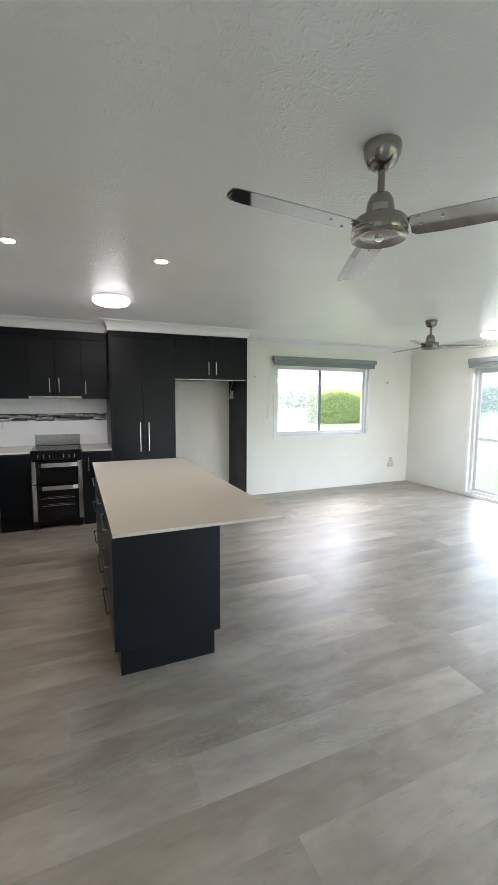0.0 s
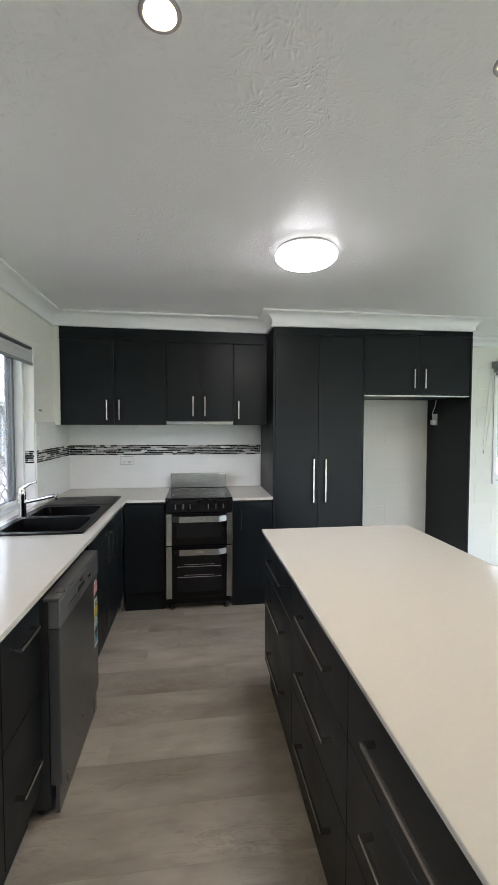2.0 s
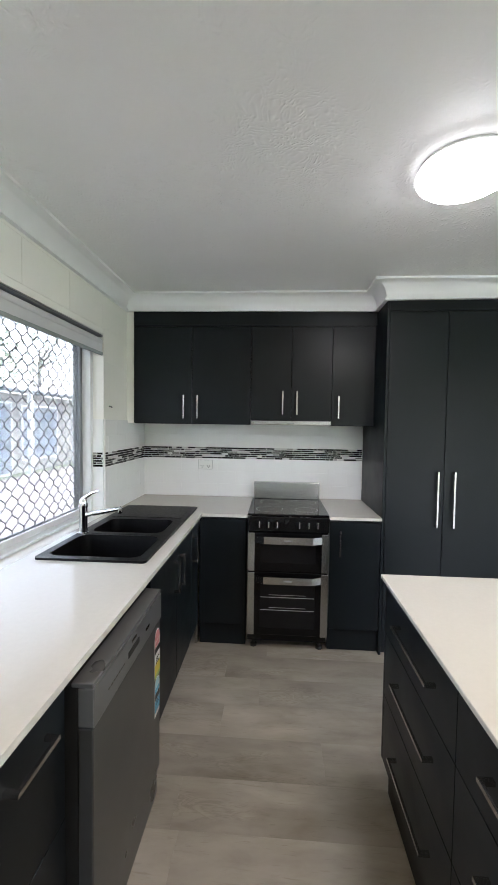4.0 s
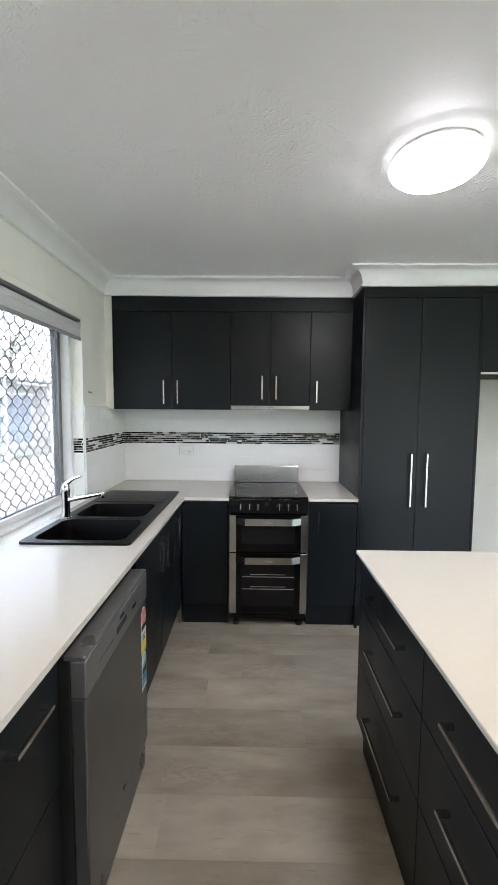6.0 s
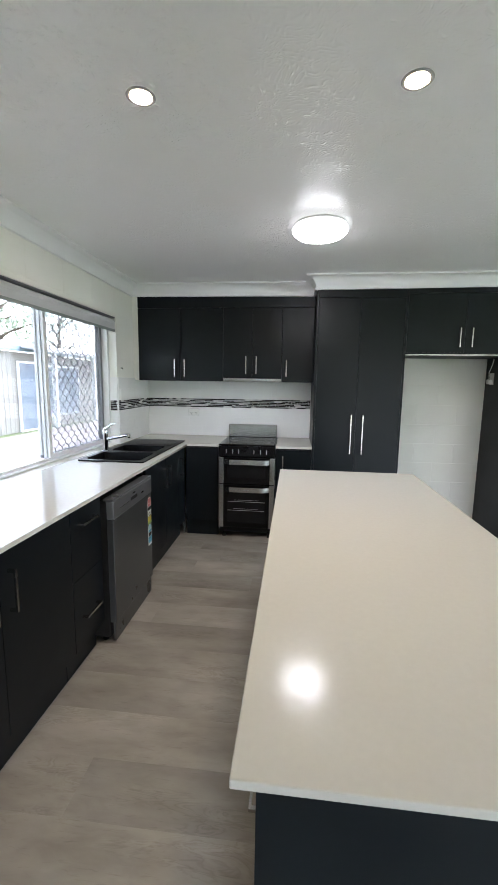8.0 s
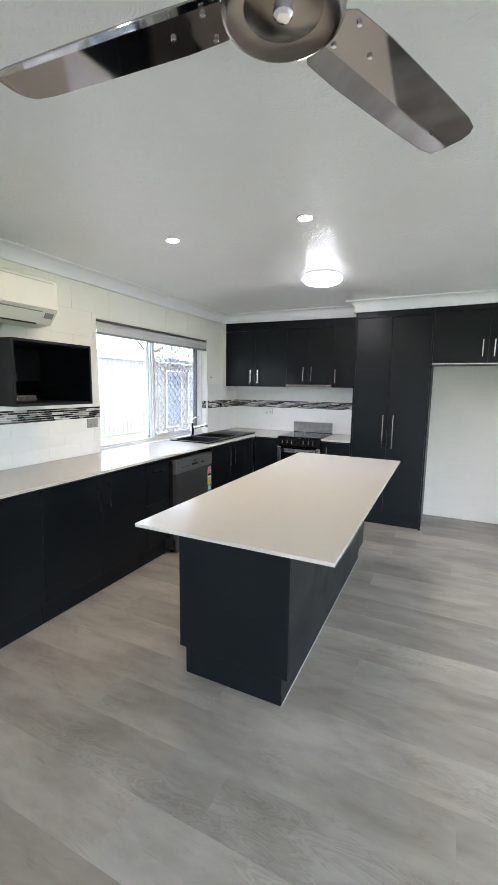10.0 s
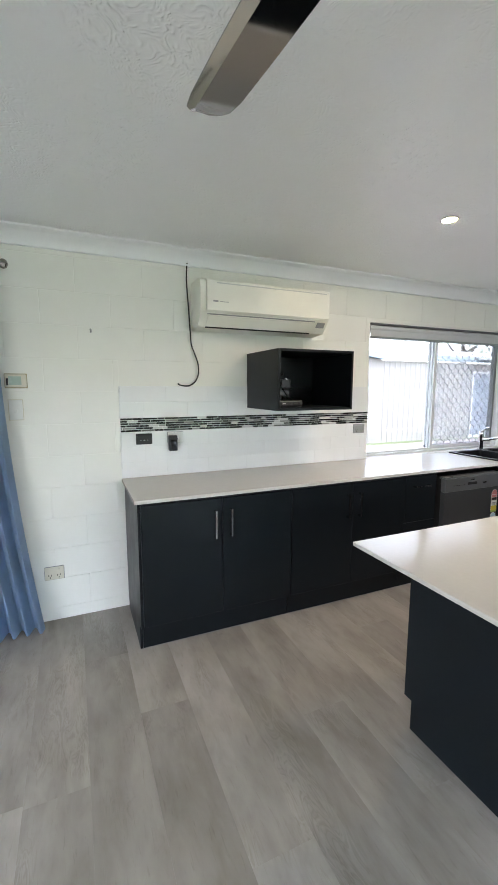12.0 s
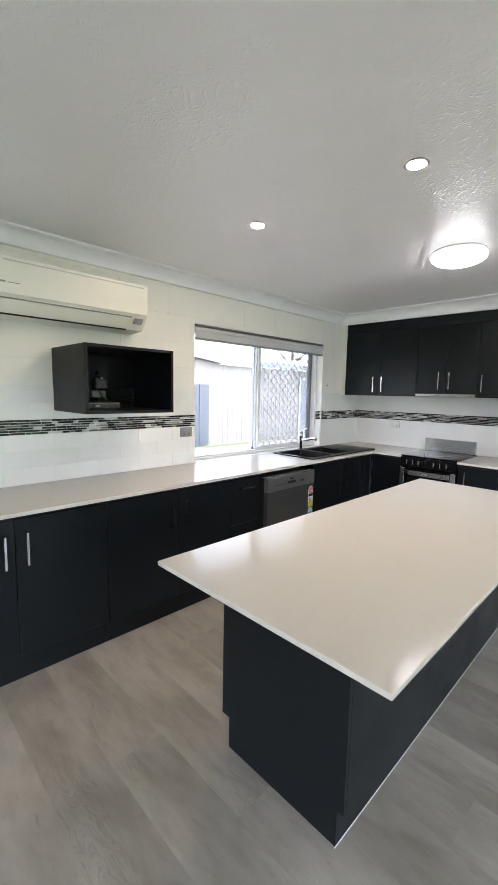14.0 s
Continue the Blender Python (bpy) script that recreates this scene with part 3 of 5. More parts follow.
BX = -0.775      # fronts of the west run
TOPZ = 0.905
LO, HI, KICK = 0.155, 0.868, 0.152
base = "charcoal base cabinet with %s, under the white worktop"
g1 = "base cabinets under the window worktop"
cabinet("base_cabinet", base % "two doors", (BX, 1.160, 0), 90, 0.940, 0.575, KICK, 0.884, [
    (0.0, 0.473, LO, HI, (0.425, 0.715, 0.165, True)), (0.473, 0.940, LO, HI, (0.523, 0.715, 0.165, True))], KICK, group=g1)
cabinet("base_cabinet", base % "two doors", (BX, 2.102, 0), 90, 0.938, 0.575, KICK, 0.884, [
    (0.0, 0.473, LO, HI, (0.425, 0.715, 0.165, True)), (0.473, 0.938, LO, HI, (0.523, 0.715, 0.165, True))], KICK, group=g1)
cabinet("drawer_cabinet", base % "two drawers", (BX, 3.042, 0), 90, 0.300, 0.575, KICK, 0.884, [
    (0.0, 0.300, 0.52, HI, (0.146, 0.791, 0.15, False)), (0.0, 0.300, LO, 0.52, (0.146, 0.312, 0.15, False))], KICK, group=g1, front_name="drawer_front")
cabinet("sink_cabinet", base % "three doors", (BX, 4.020, 0), 90, 1.030, 0.575, KICK, 0.68, [
    (0.0, 0.450, LO, HI, (0.400, 0.715, 0.165, True)), (0.450, 0.815, LO, HI, (0.505, 0.715, 0.165, True)), (0.815, 1.030, LO, HI, (0.862, 0.715, 0.165, True))], KICK, group=g1)
# end panel of the run, notched at the wall's foot
solid("end_panel", prism(bmesh.new(), [(WX + 0.004, 0.062), (WX + 0.030, 0.050), (WX + 0.030, 0.002), (BX - 0.055, 0.002), (BX - 0.055, KICK), (BX, KICK), (BX, 0.884), (WX + 0.004, 0.884)], "y", 1.144, 1.159), CABINET, "charcoal end panel of the base cabinets", "cabinet panel")
solid("filler_strip", block(BX - 0.02, BX - 0.002, 5.052, 5.066, 0.02, 0.872, 0.001), HANDLE, "pale edge strip in the cabinet corner", "trim strip")

g2 = "base cabinets beside the stove"
cabinet("corner_cabinet", "charcoal corner base cabinet with a plain door", (-0.770, 5.068, 0), 0, 0.315, 0.60, KICK, 0.884, [(0.0, 0.315, LO, HI, None)], KICK, 0.03, group=g2)
cabinet("narrow_cabinet", "narrow charcoal base cabinet beside the stove", (0.090, 5.062, 0), 0, 0.326, 0.60, KICK, 0.884, [(0.0, 0.326, LO, HI, (0.066, 0.733, 0.165, True))], KICK, 0.03, group=g2)

solid("floor_trim", block(BX - 0.0545, BX - 0.0525, 1.150, 3.340, 0.0005, 0.0025, 0.0005), GREYPLASTIC, "thin grey sealant line along the plinths", "sealant line", "structure")

# upper cabinets
g3 = "wall cabinets above the stove wall"
U0, U1 = 1.492, 2.185
up = "charcoal wall cabinet with %s, fixed above the white tiles"
cabinet("wall_cabinet", up % "two doors", (WX + 0.058, UY, 0), 0, 0.848, 0.398, U0, 2.331, [
    (0.0, 0.424, U0, U1, (0.371, 1.615, 0.165, True)), (0.424, 0.848, U0, U1, (0.470, 1.615, 0.165, True))], group=g3)
cabinet("wall_cabinet", up % "two doors", (-0.454, UY, 0), 0, 0.569, 0.398, U0 + 0.032, 2.331, [
    (0.0, 0.286, U0 + 0.034, U1, (0.226, 1.650, 0.165, True)), (0.286, 0.569, U0 + 0.034, U1, (0.326, 1.650, 0.165, True))], group=g3)
cabinet("wall_cabinet", up % "one door", (0.115, UY, 0), 0, 0.300, 0.398, U0, 2.331, [(0.0, 0.288, U0, U1, (0.045, 1.622, 0.155, True))], group=g3)
solid("fascia_panel", block(WX + 0.058, PX0 - 0.001, UY + 0.001, UY + 0.018, U1 + 0.002, 2.336, 0.001), CABINET, "charcoal filler panel above the wall cabinets", "cabinet panel")

solid("scribe_trim", boxes(bmesh.new(), (WX + 0.001, WX + 0.0575, UY + 0.012, UY + 0.05, U0, 2.318)), WALL, "painted filler between wall and cabinets", "trim", "structure")

# range hood
hood = thing("range_hood", "slim stainless slide-out range hood under the wall cabinets", "range hood", (-0.454, UY - 0.012, U0))
part("body", block(0.004, 0.565, 0.024, 0.38, 0.004, 0.030, 0.002), GREYPLASTIC, hood)
part("front_rail", block(0.002, 0.567, -0.006, 0.022, 0.002, 0.031, 0.003, 2), STEEL, hood, "brushed steel front rail")
part("badge", block(0.26, 0.31, -0.0075, -0.0055, 0.012, 0.019, 0), GREYPLASTIC, hood)

# pantry and fridge recess
pan = cabinet("pantry", "tall charcoal pantry cabinet with two full-height doors", (PX0 + 0.018, PY, 0), 0, 0.737, 0.635, KICK, 2.331, [
    (0.0, 0.361, LO, 2.22, (0.318, 1.035, 0.355, True)), (0.361, 0.737, LO, 2.22, (0.420, 1.035, 0.355, True))], KICK, 0.03, category="pantry")
part("fascia", block(0.0, 0.737, 0.001, 0.018, 2.222, 2.331, 0.001), CABINET, pan)
part("side_panel", block(-0.018, -0.001, 0.0, 0.635, 0.0, 2.331, 0.001), CABINET, pan)
part("side_panel", block(0.738, 0.754, 0.0, 0.635, 0.0, 2.331, 0.001), CABINET, pan)
over = cabinet("overfridge_cabinet", "charcoal two-door cabinet above the empty fridge recess", (1.191, PY, 0), 0, 0.954, 0.635, 1.748, 2.331, [
    (0.0, 0.480, 1.756, 2.252, (0.432, 1.885, 0.16, True)), (0.480, 0.952, 1.756, 2.252, (0.530, 1.885, 0.16, True))])
part("fascia", block(0.0, 0.952, 0.001, 0.018, 2.254, 2.331, 0.001), CABINET, over)
part("light_strip", block(0.0, 0.952, 0.002, 0.06, 1.738, 1.747, 0.001), WHITEPLASTIC, over, "pale underside edge")
solid("fridge_panel", block(2.147, 2.165, PY, NY - 0.004, 0.0, 2.331, 0.001), CABINET, "tall charcoal panel beside the fridge recess", "cabinet panel")


def socket(name, label, m, w, h, plate, gangs, group="", switched=True):
    """A wall plate with outlets: local x right, z up, face towards -y."""
    s = thing(name, label, "power outlet", group=group)
    s.matrix_basis = m
    # Wider grey backing paints a shadow gap round the plate.
    part("surround", block(-w / 2 - 0.0025, w / 2 + 0.0025, -0.004, 0, -h / 2 - 0.0025, h / 2 + 0.0025, 0.001), GREYPLASTIC, s)
    part("plate", block(-w / 2, w / 2, -0.009, -0.0042, -h / 2, h / 2, 0.002, 2), plate, s)
    for k in range(gangs):
        u = (k - (gangs - 1) / 2) * w * 0.46
        bm = bmesh.new()
        boxes(bm, (u - 0.010, u - 0.006, -0.0095, -0.007, -h * 0.22, -h * 0.08), (u + 0.006, u + 0.010, -0.0095, -0.007, -h * 0.22, -h * 0.08), (u - 0.002, u + 0.002, -0.0095, -0.007, -h * 0.38, -h * 0.25))
        part("pin_slots", bm, INK, s)
        if switched:
            part("rocker", block(u - 0.006, u + 0.006, -0.011, -0.007, h * 0.12, h * 0.34, 0.001), plate, s)
    return s


def west_wall(y, z, off=0.0):
    return pose(WX + off, y, z, 0, 0, 90)


def north_wall(x, z, off=0.0):
    return pose(x, NY - off, z, 0, 0, 0)


# fridge outlet on the inside of the recess panel
fo = socket("power_outlet", "white outlet with a plugged cord in the fridge recess", pose(2.146, 5.55, 1.55, 0, 0, -90), 0.07, 0.11, WHITEPLASTIC, 1)
part("plug", block(-0.022, 0.022, -0.045, -0.008, -0.050, -0.004, 0.006, 2), WHITEPLASTIC, fo)
part("cord", tube(bmesh.new(), [(0, -0.03, 0.0), (0.0, -0.035, 0.06), (0.02, -0.02, 0.13), (0.03, -0.015, 0.19)], 0.004, 8), WHITEPLASTIC, fo, smooth=True)

# worktops
solid("worktop", holed_slab(bmesh.new(), [(WX + 0.011, 1.127), (-0.748, 1.127), (-0.748, 5.035), (-0.449, 5.035), (-0.449, NY - 0.011), (WX + 0.011, NY - 0.011)], [rounded(-1.275, -0.835, 4.085, 4.800, 0.03)], 0.885, TOPZ), STONE, "long white stone worktop below the window", "worktop")
solid("worktop", block(0.088, PX0 - 0.001, 5.035, NY - 0.011, 0.885, TOPZ, 0.002, 2), STONE, "short white stone worktop beside the stove", "worktop")
solid("sill_slab", boxes(bmesh.new(), (WX - 0.075, WX + 0.0105, KW[0] + 0.004, KW[1] - 0.004, 0.886, 0.9045)), STONE, "white stone sill running into the window", "sill", "structure")

# ---- island ----
IX0, IX1, IY0, IY1 = 0.162, 1.038, 1.846, 4.057
isl = thing("kitchen_island", "charcoal kitchen island with nine drawers", "kitchen island", (0.180, 4.047, 0), -90)
IL = 4.047 - 2.161
part("body", block(0.0195, IL - 0.001, 0.0195, 0.575, 0.152, 0.884, 0.001), CABINET, isl)
part("end_panel", block(IL, IL + 0.016, 0.0, 0.594, 0.152, 0.884, 0.001), CABINET, isl)
part("end_panel", block(0.001, 0.018, 0.0, 0.594, 0.152, 0.884, 0.001), CABINET, isl)
part("back_panel", block(0.019, IL - 0.001, 0.576, 0.594, 0.152, 0.884, 0.001), CABINET, isl)
part("plinth", block(0.012, IL + 0.004, 0.030, 0.562, 0.002, 0.152, 0.001), CABINET, isl)
for a, b in ((0.018, 0.651), (0.651, 1.262), (1.262, 1.852)):
    for z0, z1, hz in ((0.676, 0.868, 0.785), (0.425, 0.674, 0.572), (0.155, 0.423, 0.296)):
        f = part("drawer_front", block(a + 0.0015, b - 0.0015, 0.0, 0.018, z0 + 0.001, z1 - 0.001, 0.001), CABINET, isl)
        add_handle(f, (a + b) / 2 + 0.022, hz, 0.33, False)
part("end_stile", block(1.8535, IL - 0.001, 0.0, 0.018, 0.155, 0.868, 0.001), CABINET, isl)
part("sealant_bead", block(0.010, IL + 0.008, 0.5625, 0.5650, 0.0005, 0.0035, 0.0005), PLASTER, isl, "thin white sealant line along the floor")
solid("island_worktop", block(IX0, IX1, IY0, IY1, 0.8845, 0.901, 0.003, 2), STONE, "large white stone island top with a breakfast overhang", "worktop")

# ---- sink and tap ----
sink = thing("kitchen_sink", "black composite double-bowl sink with drainer set in the worktop", "sink", (0, 0, 0))
deck = bmesh.new()
bowls = [rounded(-1.262, -0.850, 4.098, 4.432, 0.05, 6), rounded(-1.250, -0.868, 4.492, 4.788, 0.05, 6)]
holed_slab(deck, rounded(-1.300, -0.808, 4.058, 5.195, 0.02), bowls, TOPZ + 0.001, TOPZ + 0.011)
part("deck", deck, SINK, sink)
for loop, deep in zip(bowls, (0.19, 0.15)):
    bm = bmesh.new()
    cx, cy = sum(p[0] for p in loop) / len(loop), sum(p[1] for p in loop) / len(loop)
    rings = []
    for s, z in ((1.001, TOPZ + 0.009), (0.985, TOPZ - 0.02), (0.95, TOPZ - deep + 0.03), (0.88, TOPZ - deep), (0.15, TOPZ - deep - 0.006)):
        rings.append([bm.verts.new((cx + (x - cx) * s, cy + (y - cy) * s, z)) for x, y in loop])
    for a, b in zip(rings, rings[1:]):
        for k in range(len(loop)):
            bm.faces.new((a[k], b[k], b[(k + 1) % len(loop)], a[(k + 1) % len(loop)]))
    bm.faces.new(rings[-1][::-1])
    bowl = part("bowl", bm, SINK, sink, smooth=True)
    part("waste", lathe(bmesh.new(), [(0.045, 0.0), (0.045, 0.003), (0.030, 0.004), (0.012, 0.001)], 20, (cx, cy, TOPZ - deep - 0.006)), CHROME, bowl, "chrome waste")
part("drainer", block(-1.270, -0.840, 4.835, 5.165, TOPZ + 0.0112, TOPZ + 0.0135, 0.0011), SINK, sink)
part("divider", block(-1.225, -0.895, 4.448, 4.476, TOPZ + 0.011, TOPZ + 0.0125, 0.0008), SINK, sink)

tap = thing("mixer_tap", "chrome single-lever kitchen mixer tap behind the sink", "tap", (-1.268, 4.450, TOPZ + 0.011))
part("body", lathe(bmesh.new(), [(0.027, 0.0), (0.027, 0.006), (0.021, 0.010), (0.021, 0.135), (0.023, 0.140), (0.023, 0.172), (0.018, 0.182)], 24), CHROME, tap, smooth=True)
part("spout", tube(bmesh.new(), [(0.012, 0, 0.098), (0.06, -0.004, 0.108), (0.17, -0.012, 0.132), (0.205, -0.014, 0.139), (0.212, -0.015, 0.136)], [0.013, 0.0125, 0.0115, 0.012, 0.008], 14), CHROME, tap, smooth=True)
part("aerator", lathe(bmesh.new(), [(0.010, 0.0), (0.0115, 0.003), (0.0115, 0.022), (0.009, 0.024)], 16, (0.203, -0.014, 0.114)), CHROME, tap, smooth=True)
part("lever", tube(bmesh.new(), [(0, 0, 0.176), (0.012, 0, 0.190), (0.045, 0.0, 0.212), (0.085, 0.0, 0.226)], [0.014, 0.011, 0.008, 0.006], 12), CHROME, tap, smooth=True)

# ---- stove ----
SX0, SX1, SF = -0.445, 0.084, 5.030
sw = SX1 - SX0
stove = thing("stove", "black and stainless freestanding double-oven electric stove", "stove", (SX0, SF, 0))
part("body", block(0.004, sw - 0.004, 0.035, 0.62, 0.055, 0.898, 0.002), ENAMEL, stove)
part("hob", block(0.0, sw, 0.012, 0.60, 0.899, 0.913, 0.003, 2), BLACKGLASS, stove, "black ceramic glass hob")
rings = bmesh.new()
for cx, cy, r in ((0.14, 0.17, 0.09), (0.39, 0.17, 0.075), (0.14, 0.43, 0.075), (0.39, 0.43, 0.09)):
    lathe(rings, [(r, 0.9131), (r + 0.003, 0.9134)], 40, (cx, cy, 0))
bmesh.ops.delete(rings, geom=[f for f in rings.faces if len(f.verts) > 4], context="FACES_ONLY")
part("zone_marks", rings, DARKPLASTIC, stove)
part("splashback", block(0.010, sw - 0.010, 0.552, 0.585, 0.9135, 1.047, 0.004, 2), STEEL, stove, "brushed steel splashback")
part("control_panel", block(0.0, sw, 0.0, 0.034, 0.800, 0.898, 0.004, 2), ENAMEL, stove)
for u in (0.078, 0.138, 0.193, 0.335, 0.395, 0.452):
    kb = part("knob", lathe(bmesh.new(), [(0.019, 0.0), (0.019, 0.006), (0.015, 0.010), (0.014, 0.024), (0.011, 0.026)], 18), ENAMEL, stove)
    kb.matrix_basis = pose(u, 0.0, 0.852, 90, 0, 0)
    part("grip", block(-0.004, 0.004, -0.020, 0.020, 0.024, 0.034, 0.001), HANDLE, kb, "chrome knob grip")
part("timer_knob", tube(bmesh.new(), [(0.222, 0.0, 0.852), (0.222, -0.02, 0.852)], 0.010, 14), ENAMEL, stove)


def oven_door(z0, z1, racks, hz):
    d = part("oven_door", block(0.006, sw - 0.006, 0.004, 0.034, z0, z1, 0.003), BLACKGLASS, stove, "black glass oven door")
    for a, b in ((0.002, 0.048), (sw - 0.048, sw - 0.002)):
        part("side_trim", block(a, b, -0.006, 0.0035, z0 + 0.002, z1 - 0.002, 0.002), STEEL, d, "brushed steel side strip")
    bm = bmesh.new()
    tip = [(0.050, 0.0), (0.050, -0.014), (0.108, -0.044), (sw - 0.108, -0.044), (sw - 0.050, -0.014), (sw - 0.050, 0.0), (sw - 0.058, 0.003), (sw - 0.112, -0.028), (0.112, -0.028), (0.058, 0.003)]
    prism(bm, tip, "z", hz - 0.023, hz + 0.023)
    part("door_handle", bm, STEEL, d, "wide brushed steel handle")
    part("badge", block(sw / 2 - 0.026, sw / 2 + 0.026, -0.0455, -0.0437, hz - 0.005, hz + 0.005, 0), GREYPLASTIC, d)
    part("window_pane", block(0.085, sw - 0.085, 0.0005, 0.0035, z0 + 0.05 if racks else z0 + 0.06, hz - 0.03, 0), DARKPANE, d)
    for k in range(racks):
        z = z0 + 0.17 + 0.085 * k
        wires = tube(bmesh.new(), [(0.090, -0.0005, z), (sw - 0.090, -0.0005, z)], 0.0022, 6)
        tube(wires, [(0.145, -0.0005, z + 0.016), (sw - 0.145, -0.0005, z + 0.016)], 0.0016, 6)
        part("oven_rack", wires, GREYPLASTIC, d)


DARKPANE = surface("smoked_oven_glass", (0.009, 0.009, 0.010), 0.10, vary=0.1, size=8, bump=0, spec=0.20)
oven_door(0.535, 0.792, 0, 0.752)
oven_door(0.110, 0.530, 2, 0.490)
part("kick_panel", block(0.010, sw - 0.010, 0.045, 0.060, 0.056, 0.108, 0.001), ENAMEL, stove)
for u in (0.045, sw - 0.045):
    for v in (0.07, 0.55):
        part("foot", lathe(bmesh.new(), [(0.022, 0.0), (0.022, 0.018), (0.012, 0.022), (0.012, 0.056)], 14, (u, v, 0)), RUBBER, stove)

# ---- dishwasher, a little askew and pulled forward ----
dw = thing("dishwasher", "dark silver dishwasher with energy stickers, slightly proud of the cabinets", "dishwasher", (-0.712, 3.366, 0), 90)
DW = 0.592
part("body", block(0.004, DW - 0.004, 0.045, 0.54, 0.03, 0.838, 0.003), RUBBER, dw)
part("door", block(0.0, DW, 0.004, 0.043, 0.125, 0.728, 0.004, 2), DISHSTEEL, dw)
part("control_panel", block(0.0, DW, 0.0, 0.043, 0.730, 0.832, 0.004, 2), PANELSTEEL, dw)
part("top_edge", block(0.0, DW, 0.002, 0.060, 0.833, 0.846, 0.003, 2), PANELSTEEL, dw)
part("recess_grip", block(0.235, 0.335, -0.0015, 0.006, 0.770, 0.792, 0.002), RUBBER, dw)
bm = bmesh.new()
for k in range(7):
    boxes(bm, (0.085 + 0.018 * k, 0.095 + 0.018 * k, -0.0012, 0.001, 0.774, 0.778))
boxes(bm, (0.40, 0.44, -0.0012, 0.001, 0.772, 0.782))
tagged(part("buttons", bm, STEEL, dw), kind="stuff")
part("badge", block(0.265, 0.305, -0.0012, 0.001, 0.806, 0.814, 0), STEEL, dw)
part("kick_panel", block(0.006, DW - 0.006, 0.014, 0.028, 0.012, 0.122, 0.001), DISHSTEEL, dw)
for u in (0.04, DW - 0.04):
    part("foot", lathe(bmesh.new(), [(0.018, 0.0), (0.018, 0.012), (0.010, 0.016), (0.010, 0.032)], 12, (u, 0.09, 0)), RUBBER, dw)


def sticker(u, z, w, h, crown, bands):
    """A tall paper label with a round tinted head and bands of print; bands are (low, high, inset, material) in shares of its size."""
    top = z + h * 0.78
    st = part("energy_sticker", prism(bmesh.new(), [(u - w / 2, z), (u + w / 2, z), (u + w / 2, top)] + [(u + w / 2 * math.cos(radians(a)), top + h * 0.22 * math.sin(radians(a))) for a in range(10, 180, 20)] + [(u - w / 2, top)], "y", 0.0025, 0.0034), PAPER, dw)
    part("crown", prism(bmesh.new(), [(u + w / 2 * 0.94 * math.cos(radians(a)), top + h * 0.20 * math.sin(radians(a))) for a in range(0, 181, 15)], "y", 0.0017, 0.0026), crown, st)
    for lo, hi, inset, ink in bands:
        part("band", block(u - w * (0.5 - inset), u + w * (0.5 - inset), 0.0017, 0.0026, z + h * lo, z + h * hi, 0), ink, st)
    text = bmesh.new()
    for k in range(3):
        boxes(text, (u - w * 0.30, u + w * (0.26 - 0.10 * (k % 2)), 0.0012, 0.0022, z + h * (0.30 + 0.05 * k), z + h * (0.315 + 0.05 * k)))
    part("print", text, INK, st)


sticker(0.550, 0.520, 0.066, 0.185, RED, [(0.52, 0.64, 0.06, INK), (0.66, 0.76, 0.10, RED), (0.08, 0.28, 0.02, YELLOW), (0.0, 0.08, 0.0, LIME)])
sticker(0.550, 0.368, 0.062, 0.148, PALEBLUE, [(0.44, 0.60, 0.08, INK), (0.62, 0.74, 0.08, BLUE), (0.12, 0.42, 0.02, BLUE)])

# ---- open wall box with set-top box ----
box = thing("wall_shelf_box", "open-fronted charcoal box shelf fixed to the wall", "wall shelf", (0, 0, 0))
bx0, bx1, by0, by1, bz0, bz1 = WX + 0.002, -0.860, 2.035, 2.604, 1.360, 1.749
part("side_panel", block(bx0, bx1, by0, by0 + 0.016, bz0, bz1, 0.001), CABINET, box)
part("side_panel", block(bx0, bx1, by1 - 0.016, by1, bz0, bz1, 0.001), CABINET, box)
part("top_panel", block(bx0, bx1 - 0.0005, by0 + 0.0165, by1 - 0.0165, bz1 - 0.016, bz1, 0.001), CABINET, box)
part("bottom_panel", block(bx0, bx1 - 0.0005, by0 + 0.0165, by1 - 0.0165, bz0, bz0 + 0.016, 0.001), CABINET, box)
part("back_panel", block(bx0, bx0 + 0.008, by0 + 0.0165, by1 - 0.0165, bz0 + 0.0165, bz1 - 0.0165, 0), CABINET, box)
stb = thing("settop_box", "small black set-top box lying in the wall box", "set-top box", (-1.16, 2.110, bz0 + 0.0165))
part("case", block(-0.11, 0.06, 0.0, 0.245, 0.002, 0.040, 0.004, 2), RUBBER, stb)
part("front_strip", block(0.0585, 0.0615, 0.004, 0.241, 0.006, 0.036, 0), DARKPLASTIC, stb)
# Pale line paints the highlight along the front's upper edge.
part("edge_highlight", block(0.0612, 0.0620, 0.006, 0.239, 0.033, 0.0355, 0), GREYPLASTIC, stb)
part("logo", block(0.0612, 0.0622, 0.085, 0.110, 0.016, 0.022, 0), PAPER, stb)
adp = thing("power_board", "black power adaptor with a cable loop hung inside the box", "power adaptor", (WX + 0.0105, 2.315, 1.50))
part("case", block(0.0, 0.060, -0.03, 0.055, 0.0, 0.07, 0.010, 2), DARKPLASTIC, adp)
# Chrome stud added only to give the adaptor its white glint.
part("added_glint", lathe(bmesh.new(), [(0.012, 0.069), (0.012, 0.076), (0.004, 0.078)], 14, (0.035, 0.02, 0)), CHROME, adp)
part("socket_face", block(0.002, 0.03, -0.045, 0.05, -0.055, -0.012, 0.003), GREYPLASTIC, adp)
